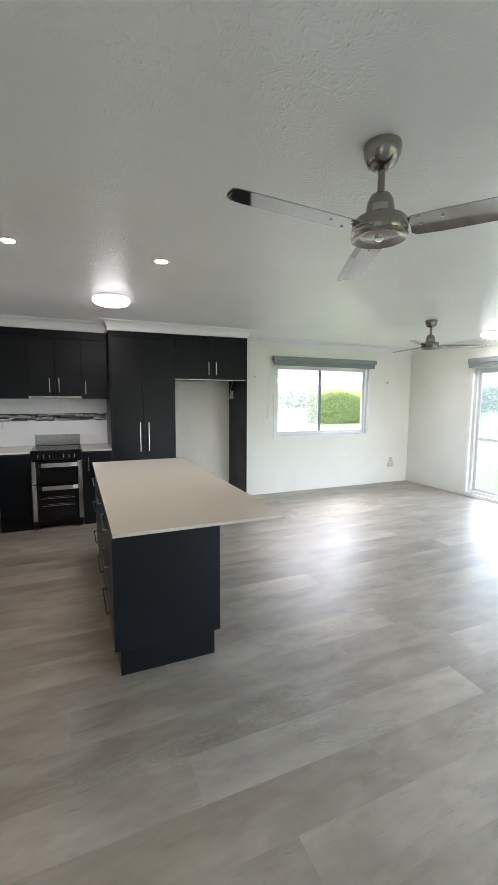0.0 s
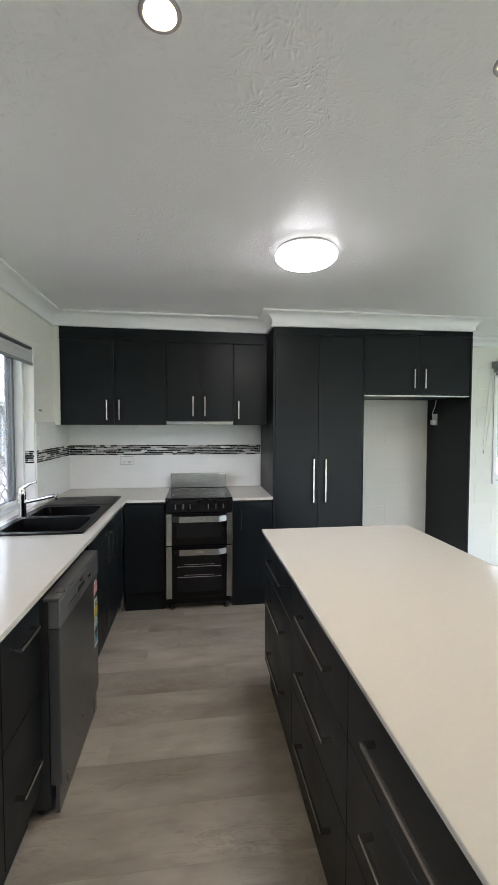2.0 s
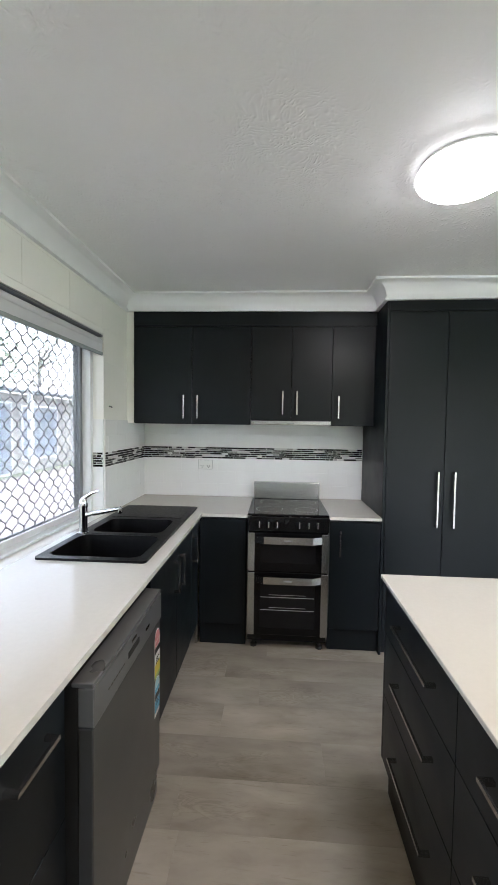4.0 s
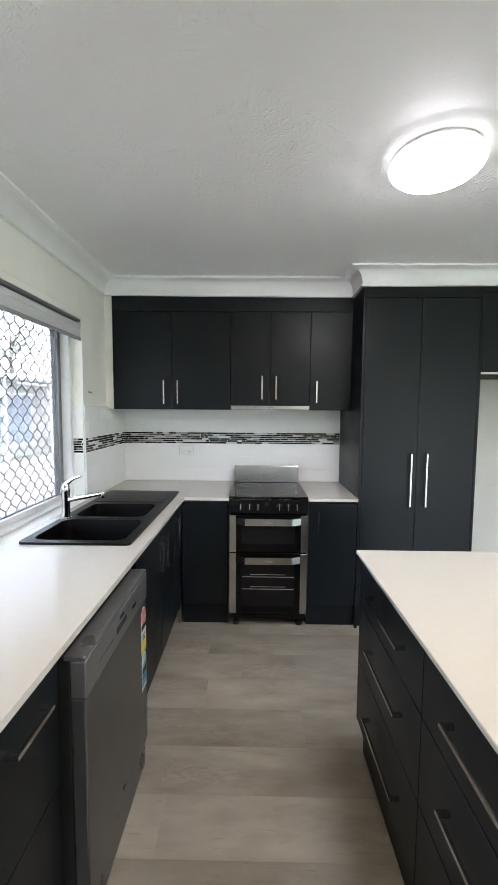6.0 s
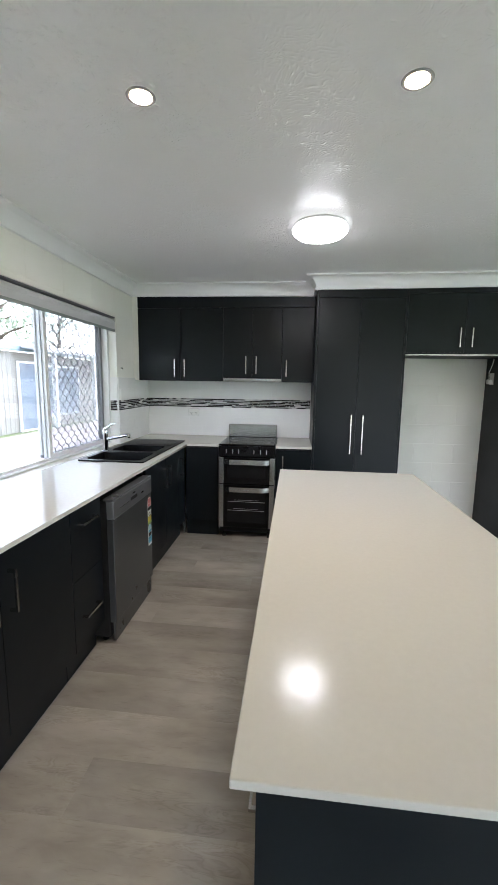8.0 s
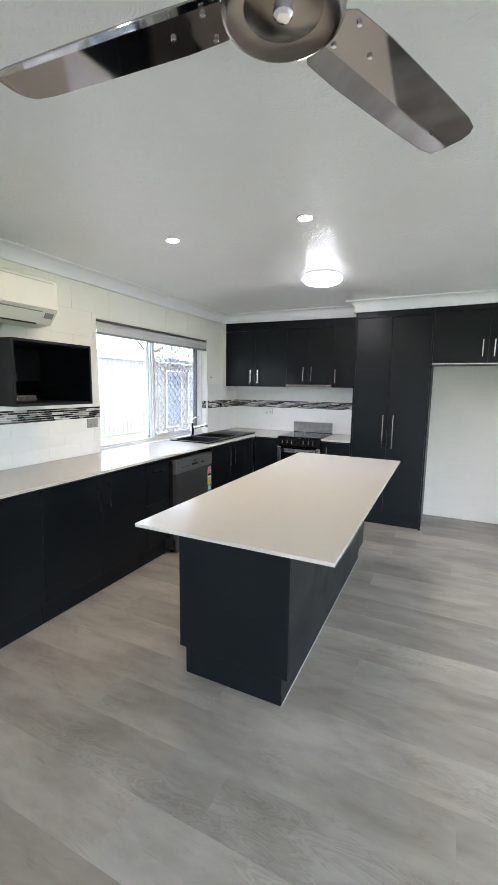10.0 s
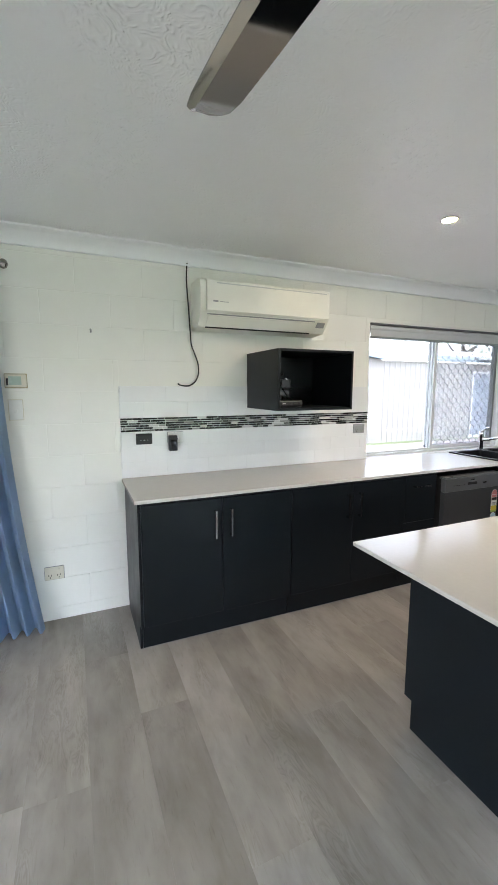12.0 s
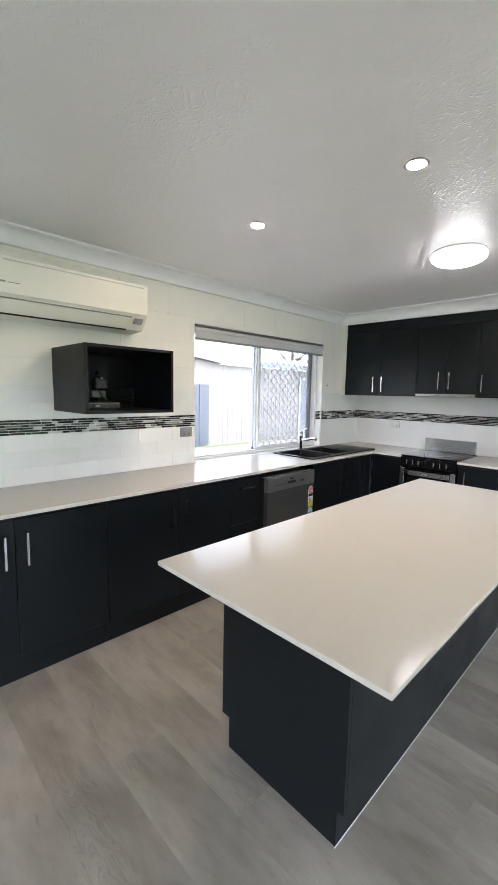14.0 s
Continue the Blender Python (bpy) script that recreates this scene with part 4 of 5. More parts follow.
part("lead", tube(bmesh.new(), [(0.02, 0.0, 0.0), (0.05, 0.02, -0.05), (0.07, 0.06, -0.09), (0.10, 0.03, -0.118), (0.16, -0.01, -0.132)], 0.004, 8), RUBBER, adp, smooth=True)
part("hook", tube(bmesh.new(), [(0.0, 0.0, 0.10), (0.02, 0.0, 0.115), (0.03, 0.0, 0.10)], 0.008, 8), RUBBER, adp)

# ---- air conditioner ----
ac = thing("air_conditioner", "ivory split-system air conditioner mounted high on the wall", "air conditioner", (WX, 1.630, 1.888))
AW = 0.952
prof = [(0.0015, 0.0), (0.150, 0.012), (0.205, 0.075), (0.222, 0.100), (0.226, 0.250), (0.212, 0.292), (0.180, 0.308), (0.0015, 0.308)]
part("body", prism(bmesh.new(), prof, "y", 0.0, AW), ACPLASTIC, ac)
part("front_panel", block(0.2265, 0.236, 0.030, AW - 0.004, 0.102, 0.296, 0.006, 3), ACPLASTIC, ac)
part("side_cap", prism(bmesh.new(), [(0.004, 0.004)] + [(a * 1.008, b) for a, b in prof[1:-1]] + [(0.004, 0.304)], "y", -0.006, -0.0005), ACPLASTIC, ac)
slots = bmesh.new()
boxes(slots, (0.2362, 0.2375, 0.10, AW - 0.03, 0.272, 0.279))
part("top_slot", slots, PALEPLASTIC, ac)
lou = part("louvre", prism(bmesh.new(), [(0.152, 0.010), (0.157, 0.006), (0.218, 0.078), (0.213, 0.082)], "y", 0.045, 0.835), ACPLASTIC, ac)
# Solid dark strips: the shade in the louvre's gaps put into colour.
part("louvre_gap_shade", prism(bmesh.new(), [(0.214, 0.083), (0.2175, 0.0805), (0.2210, 0.0855), (0.2175, 0.0885)], "y", 0.040, 0.840), GREYPLASTIC, ac)
part("lower_gap_shade", prism(bmesh.new(), [(0.157, 0.0045), (0.160, 0.0080), (0.164, 0.0130), (0.160, 0.0105)], "y", 0.040, 0.830), INK, ac)
part("receiver_window", prism(bmesh.new(), [(0.192, 0.048), (0.196, 0.046), (0.221, 0.078), (0.217, 0.081)], "y", 0.862, 0.925), GREYPLASTIC, ac)
part("logo_mark", boxes(bmesh.new(), (0.2358, 0.2368, 0.075, 0.108, 0.158, 0.168), (0.2358, 0.2368, 0.118, 0.180, 0.160, 0.164)), GREYPLASTIC, ac)

# loose cable hanging from the cornice
solid("loose_cable", tube(bmesh.new(), eased([(WX + 0.020, 1.596, 2.322), (WX + 0.016, 1.593, 2.28), (WX + 0.013, 1.592, 2.20), (WX + 0.012, 1.602, 2.05), (WX + 0.012, 1.612, 1.88), (WX + 0.012, 1.618, 1.80), (WX + 0.014, 1.640, 1.735), (WX + 0.016, 1.662, 1.67), (WX + 0.016, 1.664, 1.60), (WX + 0.018, 1.638, 1.545), (WX + 0.022, 1.590, 1.518), (WX + 0.026, 1.535, 1.522), (WX + 0.03, 1.515, 1.533)]), 0.0048, 10), RUBBER, "loose black cable hanging down the wall", "cable", smooth=True)
solid("conduit_boot", block(WX + 0.001, WX + 0.02, 1.60, 1.625, 2.30, 2.34, 0.003), PLASTER, "painted conduit stub under the cornice", "conduit")

# ---- wall plates ----
bp = thing("black_outlet", "black double wall outlet with a small flip cover", "power outlet")
bp.matrix_basis = west_wall(1.281, 1.166, 0.011)
part("plate", block(-0.053, 0.053, -0.012, 0, -0.038, 0.034, 0.003, 2), RUBBER, bp)
part("cover", block(-0.045, 0.045, -0.026, -0.012, 0.012, 0.034, 0.003), RUBBER, bp)
part("marks", boxes(bmesh.new(), (-0.026, -0.018, -0.013, -0.0115, -0.012, -0.008), (-0.006, 0.006, -0.013, -0.0115, -0.012, -0.008), (0.018, 0.026, -0.013, -0.0115, -0.012, -0.008)), GREYPLASTIC, bp)
so = socket("power_outlet", "white wall outlet with a black charger plugged in", west_wall(1.492, 1.166, 0.011), 0.105, 0.072, WHITEPLASTIC, 2)
ch = thing("charger", "black plug-in charger hanging from the outlet", "charger")
ch.matrix_basis = west_wall(1.470, 1.132, 0.0195)
part("case", block(-0.028, 0.028, -0.042, 0, -0.055, 0.052, 0.006, 2), RUBBER, ch)
part("gloss_face", block(-0.022, 0.022, -0.0435, -0.0415, -0.048, 0.020, 0), BLACKGLASS, ch)
socket("power_outlet", "grey double outlet on the white tiles", west_wall(3.052, 1.168, 0.011), 0.110, 0.072, GREYPLASTIC, 2)
socket("power_outlet", "white double outlet on the tiled wall", north_wall(-0.842, 1.162, 0.011), 0.112, 0.072, WHITEPLASTIC, 2)
socket("power_outlet", "aged cream double outlet low on the wall", west_wall(0.690, 0.321, 0.0), 0.112, 0.085, CREAMPLASTIC, 2)
sw1 = thing("light_switch", "white light switch beside the curtain", "light switch")
sw1.matrix_basis = west_wall(0.542, 1.372)
part("plate", block(-0.036, 0.036, -0.008, 0, -0.058, 0.058, 0.002, 2), WHITEPLASTIC, sw1)
part("surround", block(-0.040, 0.040, -0.004, 0, -0.062, 0.062, 0.001), CREAMPLASTIC, sw1, "aged cream edge")
dial = lathe(bmesh.new(), [(0.012, 0.0), (0.012, 0.005), (0.009, 0.007), (0.003, 0.007)], 18)
bmesh.ops.transform(dial, matrix=pose(0, -0.007, -0.006, 90, 0, 0), verts=dial.verts)
part("push_button", dial, WHITEPLASTIC, sw1)
th = thing("thermostat", "cream air-conditioner remote with a small screen on the wall", "remote control")
th.matrix_basis = west_wall(0.552, 1.543)
part("case", block(-0.056, 0.056, -0.022, 0, -0.038, 0.038, 0.005, 2), CREAMPLASTIC, th)
part("screen", block(-0.036, 0.030, -0.0235, -0.0215, -0.024, 0.026, 0), surface("pale_lcd", (0.42, 0.52, 0.46), 0.25, vary=0.05, size=20, bump=0), th, "pale green display")
# narrow dark strip left of the display
part("dark_strip", block(-0.048, -0.038, -0.0235, -0.0215, -0.026, 0.016, 0.001), RUBBER, th)
part("back_plate", block(-0.060, 0.060, -0.006, 0, -0.043, 0.043, 0.002), TANPLASTIC, th, "yellowed back plate")
hk = thing("wall_hook", "small metal screw hook in the wall", "hook")
hk.matrix_basis = west_wall(0.978, 1.861)
part("screw", tube(bmesh.new(), [(0, 0, 0), (0, -0.018, 0), (0.0, -0.024, -0.008), (0, -0.016, -0.016)], 0.006, 8), GREYPLASTIC, hk, smooth=True)
for x, z in ((2.557, 1.835), (5.115, 1.80)):
    hk = thing("wall_hook", "small metal screw hook in the wall", "hook")
    hk.matrix_basis = north_wall(x, z)
    part("screw", tube(bmesh.new(), [(0, 0, 0), (0, -0.018, 0), (0.0, -0.024, -0.010), (0, -0.016, -0.022)], 0.007, 8), GREYPLASTIC, hk, smooth=True)
hk = thing("wall_hook", "small screw hook beside the window", "hook")
hk.matrix_basis = west_wall(5.00, 1.60)
part("screw", tube(bmesh.new(), [(0, 0, 0), (0, -0.016, 0), (0, -0.020, -0.010)], 0.005, 8), GREYPLASTIC, hk, smooth=True)
socket("power_outlet", "aged cream outlet low in the living-room corner", north_wall(5.275, 0.325), 0.125, 0.075, CREAMPLASTIC, 2)
socket("aerial_outlet", "small cream aerial outlet above the power outlet", north_wall(5.275, 0.415), 0.075, 0.075, CREAMPLASTIC, 1, switched=False)

# ---- blinds ----
kb = thing("roller_blind", "pale grey roller blind rolled up at the kitchen window", "roller blind", (0, 0, 0))
y0, y1 = KW[0] + 0.012, KW[1] - 0.002
part("head_rail", block(WX - 0.048, WX - 0.004, y0, y1, 2.030, 2.043, 0.003), GREYALU, kb)
part("roll", tube(bmesh.new(), [(WX - 0.030, y0, 2.000), (WX - 0.030, y1, 2.000)], 0.026, 18), PALEBLIND, kb, smooth=True)
part("fabric", boxes(bmesh.new(), (WX - 0.010, WX - 0.0085, y0, y1, 1.935, 2.002)), PALEBLIND, kb)
part("bottom_bar", block(WX - 0.017, WX - 0.003, y0, y1, 1.915, 1.936, 0.004, 2), BLIND, kb)


def pelmet_blind(name, label, m, w):
    """A roller blind in a slim cassette: local x along, face to -y, hung below z = 0."""
    b = thing(name, label, "roller blind")
    b.matrix_basis = m
    part("cassette", block(0, w, -0.075, 0, -0.072, 0, 0.008, 2), BLIND, b)
    part("roll", tube(bmesh.new(), [(0.012, -0.040, -0.092), (w - 0.03, -0.040, -0.092)], 0.024, 16), BLIND, b, smooth=True)
    part("bottom_bar", block(0.012, w - 0.03, -0.062, -0.045, -0.140, -0.112, 0.004, 2), BLIND, b)
    part("cord", tube(bmesh.new(), [(-0.02, -0.02, -0.06), (-0.05, -0.012, -0.45), (-0.085, -0.010, -0.90), (-0.075, -0.010, -0.93), (-0.06, -0.012, -0.90), (0.0, -0.014, -0.40), (0.004, -0.02, -0.06)], 0.0022, 6), WHITEPLASTIC, b)
    part("cord_weight", lathe(bmesh.new(), [(0.004, 0.0), (0.010, 0.008), (0.010, 0.035), (0.004, 0.045)], 12, (-0.078, -0.014, -0.955)), WHITEPLASTIC, b, smooth=True)
    return b


pelmet_blind("roller_blind", "grey-green roller blind rolled up above the window", pose(2.855, NY - 0.004, 2.155), 1.965)
pelmet_blind("roller_blind", "grey roller blind rolled up above the glazed door", pose(EX - 0.004, 4.480, 2.125, 0, 0, -90), 4.50)

# ---- ceiling fans ----
def blade_mesh():
    """A folded metal blade along +x: wide flat leaf, narrow flange folded down along its length, round-clipped tip."""
    bm = bmesh.new()
    stations = [(0.100, -0.048, 0.050), (0.115, -0.062, 0.062), (0.20, -0.069, 0.066), (0.40, -0.069, 0.064), (0.52, -0.067, 0.060), (0.560, -0.060, 0.053), (0.577, -0.043, 0.038), (0.585, -0.017, 0.021)]
    top, bot = [], []
    for x, a, b in stations:
        fold = 0.024 if b > 0.026 else b * 0.9
        row = [(x, a, -a * 0.02), (x, fold, 0.0), (x, b, -(b - fold) * 0.42)]
        top.append([bm.verts.new((p, q, z + 0.0025)) for p, q, z in row])
        bot.append([bm.verts.new((p, q, z)) for p, q, z in row])
    for rows, flip in ((top, False), (bot, True)):
        for a, b in zip(rows, rows[1:]):
            for k in range(2):
                q = (a[k], b[k], b[k + 1], a[k + 1])
                bm.faces.new(q[::-1] if flip else q)
    for i in range(len(stations) - 1):
        bm.faces.new((top[i][0], bot[i][0], bot[i + 1][0], top[i + 1][0]))
        bm.faces.new((top[i][2], top[i + 1][2], bot[i + 1][2], bot[i][2]))
    for e in (0, -1):
        bm.faces.new((top[e][0], top[e][1], bot[e][1], bot[e][0])), bm.faces.new((top[e][1], top[e][2], bot[e][2], bot[e][1]))
    bmesh.ops.recalc_face_normals(bm, faces=bm.faces)
    return bm


def ceiling_fan(label, at, turn):
    f = thing("ceiling_fan", label, "ceiling fan", at, turn, group="ceiling fans")
    part("canopy", lathe(bmesh.new(), [(0.064, -0.001), (0.066, -0.008), (0.063, -0.035), (0.050, -0.064), (0.032, -0.078), (0.022, -0.080)], 32), NICKEL, f, smooth=True)
    part("downrod", tube(bmesh.new(), [(0, 0, -0.075), (0, 0, -0.188)], 0.0125, 16), NICKEL, f, smooth=True)
    part("yoke_cover", lathe(bmesh.new(), [(0.020, -0.162), (0.034, -0.168), (0.045, -0.188), (0.051, -0.226), (0.053, -0.247)], 28), NICKEL, f, smooth=True)
    part("motor_housing", lathe(bmesh.new(), [(0.053, -0.245), (0.088, -0.250), (0.096, -0.260), (0.098, -0.292), (0.094, -0.304), (0.088, -0.308)], 36), NICKEL, f, smooth=True)
    cap = part("bottom_cap", lathe(bmesh.new(), [(0.097, -0.304), (0.100, -0.308), (0.099, -0.315), (0.094, -0.317), (0.089, -0.314), (0.060, -0.307), (0.016, -0.305)], 36), NICKEL, f, smooth=True)
    part("centre_screw", lathe(bmesh.new(), [(0.016, -0.304), (0.016, -0.316), (0.011, -0.321), (0.004, -0.322)], 20), CHROME, cap, smooth=True)
    lab = part("rating_label", prism(bmesh.new(), [(0.0515 * math.cos(radians(a)), 0.0515 * math.sin(radians(a))) for a in range(-60, 1, 10)] + [(0.0480 * math.cos(radians(a)), 0.0480 * math.sin(radians(a))) for a in range(0, -61, -10)], "z", -0.232, -0.210), STEEL, f)
    lab.matrix_basis = pose(0, 0, 0, 0, 0, -turn - 100)
    for k in range(3):
        b = part("blade", blade_mesh(), BLADE, f, "polished metal blade")
        b.matrix_basis = pose(0, 0, -0.284, 0, 0, 120 * k + (0.8 if k == 0 else 0)) @ pose(0, 0, 0, -2, 0.8, 0) @ Matrix.Diagonal((1.02, 0.92, 1, 1))
        for x, y in ((0.135, 0.012), (0.135, -0.048), (0.205, -0.018)):
            s = part("bolt", lathe(bmesh.new(), [(0.003, -0.002), (0.0048, -0.001), (0.0048, 0.004), (0.003, 0.005)], 12), CHROME, b)
            s.location = (x, y, -0.002)
    return f


ceiling_fan("brushed-nickel three-blade ceiling fan near the kitchen", (1.059, 1.214, CZ), 185)
ceiling_fan("brushed-nickel three-blade ceiling fan in the living area", (3.79, 3.53, CZ), 207)

# ---- lamps ----
def dome_lamp(label, at, r):
    d = thing("ceiling_light", label, "ceiling light", at, group="round ceiling lights")
    part("base_ring", lathe(bmesh.new(), [(r * 0.90, -0.001), (r * 0.915, -0.003), (r * 0.925, -0.010), (r * 0.93, -0.013)], 48), WHITEPLASTIC, d, smooth=True)
    part("rim", lathe(bmesh.new(), [(r * 0.935, -0.0125), (r * 0.985, -0.026), (r * 0.985, -0.036), (r * 0.945, -0.046)], 48), DOMERIM, d, "faintly lit opal rim", smooth=True)
    part("diffuser", lathe(bmesh.new(), [(r * 0.941, -0.0455), (r * 0.82, -0.062), (r * 0.58, -0.075), (r * 0.32, -0.082), (r * 0.10, -0.084)], 48), DOME, d, "lit opal diffuser", smooth=True)


dome_lamp("lit white oyster ceiling light in the kitchen", (0.365, 3.895, CZ), 0.165)
dome_lamp("lit white oyster ceiling light in the living area", (5.19, 3.77, CZ), 0.172)


def downlight(at):
    d = thing("downlight", "lit warm recessed downlight in the ceiling", "downlight", at, group="recessed downlights")
    part("rim", lathe(bmesh.new(), [(0.047, -0.001), (0.048, -0.003), (0.044, -0.0055), (0.037, -0.0050), (0.035, -0.001)], 40), GREYPLASTIC, d, "thin grey metal rim", smooth=True)
    part("lens", lathe(bmesh.new(), [(0.0345, -0.002), (0.0335, -0.0036), (0.028, -0.0042), (0.014, -0.0045)], 36), SPOT, d, "warm lit lens", smooth=True)


downlight((-0.284, 2.757, CZ))
downlight((0.586, 2.760, CZ))

# ---- curtain ----
def curtain():
    c = thing("curtain", "sky-blue full-length curtain hanging open at the wall", "curtain", (0, 0, 0))
    bm = bmesh.new()
    cols, rows = 90, 14
    grid = []
    for j in range(rows + 1):
        s = j / rows
        z = 2.165 - (2.165 - 0.012) * s
        edge = 0.475 + 0.15 * s ** 2.2
        row = []
        for i in range(cols + 1):
            u = i / cols
            y = edge - (0.42 + 0.13 * s) * (1 - u)
            amp = 0.020 + 0.030 * s
            x = WX + 0.085 + 0.03 * s + amp * math.sin(u * 2 * math.pi * 7.5 + 0.7 * math.sin(3 * s)) + 0.008 * math.sin(u * 41 + 2 * s)
            row.append(bm.verts.new((x, y, z)))
        grid.append(row)
    for a, b in zip(grid, grid[1:]):
        for i in range(cols):
            bm.faces.new((a[i], b[i], b[i + 1], a[i + 1]))
    bmesh.ops.solidify(bm, geom=list(bm.faces), thickness=0.003)
    part("cloth", bm, CURTAIN, c, smooth=True)
    rod = thing("curtain_rod", "satin metal curtain rod with a round end", "curtain rod", (WX + 0.085, 0, 2.180))
    part("rod", tube(bmesh.new(), [(0, -1.85, 0), (0, 0.515, 0)], 0.011, 14), HANDLE, rod, smooth=True)
    part("finial", lathe(bmesh.new(), [(0.006, -0.026), (0.018, -0.020), (0.026, 0.0), (0.018, 0.020), (0.006, 0.026)], 20, (0, 0.540, 0)), NICKEL, rod, smooth=True)
    part("bracket", boxes(bmesh.new(), (-0.084, 0.0, 0.438, 0.452, -0.012, 0.004)), HANDLE, rod)


curtain()

# ---- outdoors ----
# Roof slab out of view, added so its eaves cut the sky light.
solid("roof", boxes(bmesh.new(), (WX - TH - 0.9, EX + TH + 0.4, SY - TH - 0.5, NY + TH + 0.6, 2.525, 2.66)), ROOFING, "unseen roof slab added to shade the windows", "roof", "structure")
solid("ground", boxes(bmesh.new(), (-300, 300, -300, 300, -0.6, -0.10)), LAWN, "mown green lawn reaching to the horizon", "ground", "structure")
solid("pavement", boxes(bmesh.new(), (-7.4, WX - TH - 0.02, -14, 40, -0.30, -0.055)), PAVING, "pale pinkish concrete driveway", "pavement", "structure")


def shed():
    """A low cream steel shed across the driveway, with a rendered end, a gutter and a lean-to with posts."""
    s = thing("shed", "cream steel garden shed with a pale blue gutter across the driveway", "shed", (-8.0, 0, -0.10))
    part("rendered_wall", prism(bmesh.new(), [(3.0, 0.0), (9.05, 0.0), (9.05, 2.42), (3.0, 3.10)], "x", -4.0, 0.02), RENDERWALL, s, "cream rendered gable wall")
    part("barge_board", prism(bmesh.new(), [(9.10, 2.42), (9.10, 2.58), (2.9, 3.28), (2.9, 3.12)], "x", -4.0, 0.16), FASCIA, s, "pale blue barge board up the gable")
    bm = bmesh.new()
    out = [(-0.10, 9.05)]
    y = 9.05
    while y < 12.6:
        out += [(0.0, y), (0.0, y + 0.11), (0.012, y + 0.135), (0.012, y + 0.165), (0.0, y + 0.19)]
        y += 0.20
    out += [(-0.10, 12.65)]
    prism(bm, out, "z", 0.0, 2.40)
    part("steel_wall", bm, SHEDSTEEL, s, "profiled steel sheet wall")
    part("far_wall", boxes(bmesh.new(), (-4, -0.02, 12.66, 26, 0, 2.40)), RENDERWALL, s)
    part("gutter", boxes(bmesh.new(), (-0.02, 0.16, 9.11, 26.1, 2.43, 2.58)), FASCIA, s, "pale blue gutter and fascia")
    part("roof", prism(bmesh.new(), [(0.02, 2.56), (-4.2, 3.20), (-4.2, 3.26), (0.02, 2.62)], "y", 9.12, 26.1), ROOFING, s)
    for y0, y1, z0, z1 in ((12.86, 13.75, 0.05, 2.08), (14.3, 16.2, 0.42, 2.02), (17.6, 19.4, 0.42, 2.02)):
        w = part("window", boxes(bmesh.new(), (-0.01, 0.045, y0 - 0.06, y0, z0 - 0.06, z1 + 0.06), (-0.01, 0.045, y1, y1 + 0.06, z0 - 0.06, z1 + 0.06), (-0.01, 0.045, y0, y1, z1, z1 + 0.06), (-0.01, 0.045, y0, y1, z0 - 0.06, z0)), ALU, s)
        part("pane", boxes(bmesh.new(), (-0.01, 0.028, y0, y1, z0, z1)), DARKGLASS, w)
    leaf = part("door", boxes(bmesh.new(), (0.021, 0.055, 7.90, 8.24, 0.03, 1.80), (0.021, 0.055, 8.26, 8.60, 0.03, 1.80)), SHEDDOOR, s, "pale blue-grey double door")
    part("door_rail", boxes(bmesh.new(), (0.056, 0.070, 7.90, 8.24, 0.20, 0.28), (0.056, 0.070, 7.90, 8.24, 1.50, 1.58), (0.056, 0.070, 8.26, 8.60, 0.20, 0.28), (0.056, 0.070, 8.26, 8.60, 1.50, 1.58)), SHEDDOOR, leaf)
    for y in (13.95, 16.6, 19.8, 23.0):
        part("post", boxes(bmesh.new(), (0.40, 0.52, y, y + 0.12, 0.0, 2.475)), ALU, s)
    part("awning", prism(bmesh.new(), [(0.165, 2.53), (0.62, 2.46), (0.62, 2.54), (0.165, 2.60)], "y", 12.8, 24.0), ROOFING, s)


shed()


def leaf_cloud(bm, rnd, count, place, size):
    for _ in range(count):
        p = Vector(place())
        n = Vector((rnd.gauss(0, 1), rnd.gauss(0, 1), rnd.gauss(0, 0.6) + 0.5)).normalized()
        t = n.orthogonal().normalized()
        t.rotate(Matrix.Rotation(rnd.uniform(0, 6.28), 3, n))
        b, s = n.cross(t), size * rnd.uniform(0.6, 1.4)
        v = [bm.verts.new(p + t * s), bm.verts.new(p + b * s * 0.45 + n * s * 0.15), bm.verts.new(p - t * s), bm.verts.new(p - b * s * 0.45 + n * s * 0.15)]
        bm.faces.new(v)


def hedge(label, x0, x1, y0, y1, top, count, seed, leaf=0.10, green=None):
    rnd = random.Random(seed)
    h = thing("hedge", label, "hedge", ((x0 + x1) / 2, (y0 + y1) / 2, -0.10))
    w, d = (x1 - x0) / 2, (y1 - y0) / 2
    bm = bmesh.new()

    def place():
        u, v = rnd.uniform(-w, w), rnd.uniform(-d, d)
        limit = top * (0.86 + 0.14 * noise.noise((u * 0.7 + seed, v, 0))) + 0.12 * noise.noise((u * 3.1, v * 3, seed))
        return (u, v, rnd.uniform(0, 1) ** 0.85 * limit)

    leaf_cloud(bm, rnd, count, place, leaf)
    tagged(part("foliage", bm, green or HEDGELEAF, h), kind="stuff")
    stems = bmesh.new()
    for k in range(int(w * 3)):
        u, v = rnd.uniform(-w, w), rnd.uniform(-d * 0.5, d * 0.5)
        tube(stems, [(u, v, 0), (u + rnd.uniform(-0.2, 0.2), v, top * 0.5), (u + rnd.uniform(-0.4, 0.4), v + 0.1, top * 0.8)], [0.03, 0.02, 0.008], 5)
    part("stems", stems, BARK, h)


hedge("tall green hedge beyond the lawn", 14.2, 25.0, 22.0, 23.4, 2.45, 46000, 3)
hedge("distant grey-green row of trees", -12.0, 60.0, 58.0, 62.0, 4.2, 9000, 9, 0.35, TREELEAF)
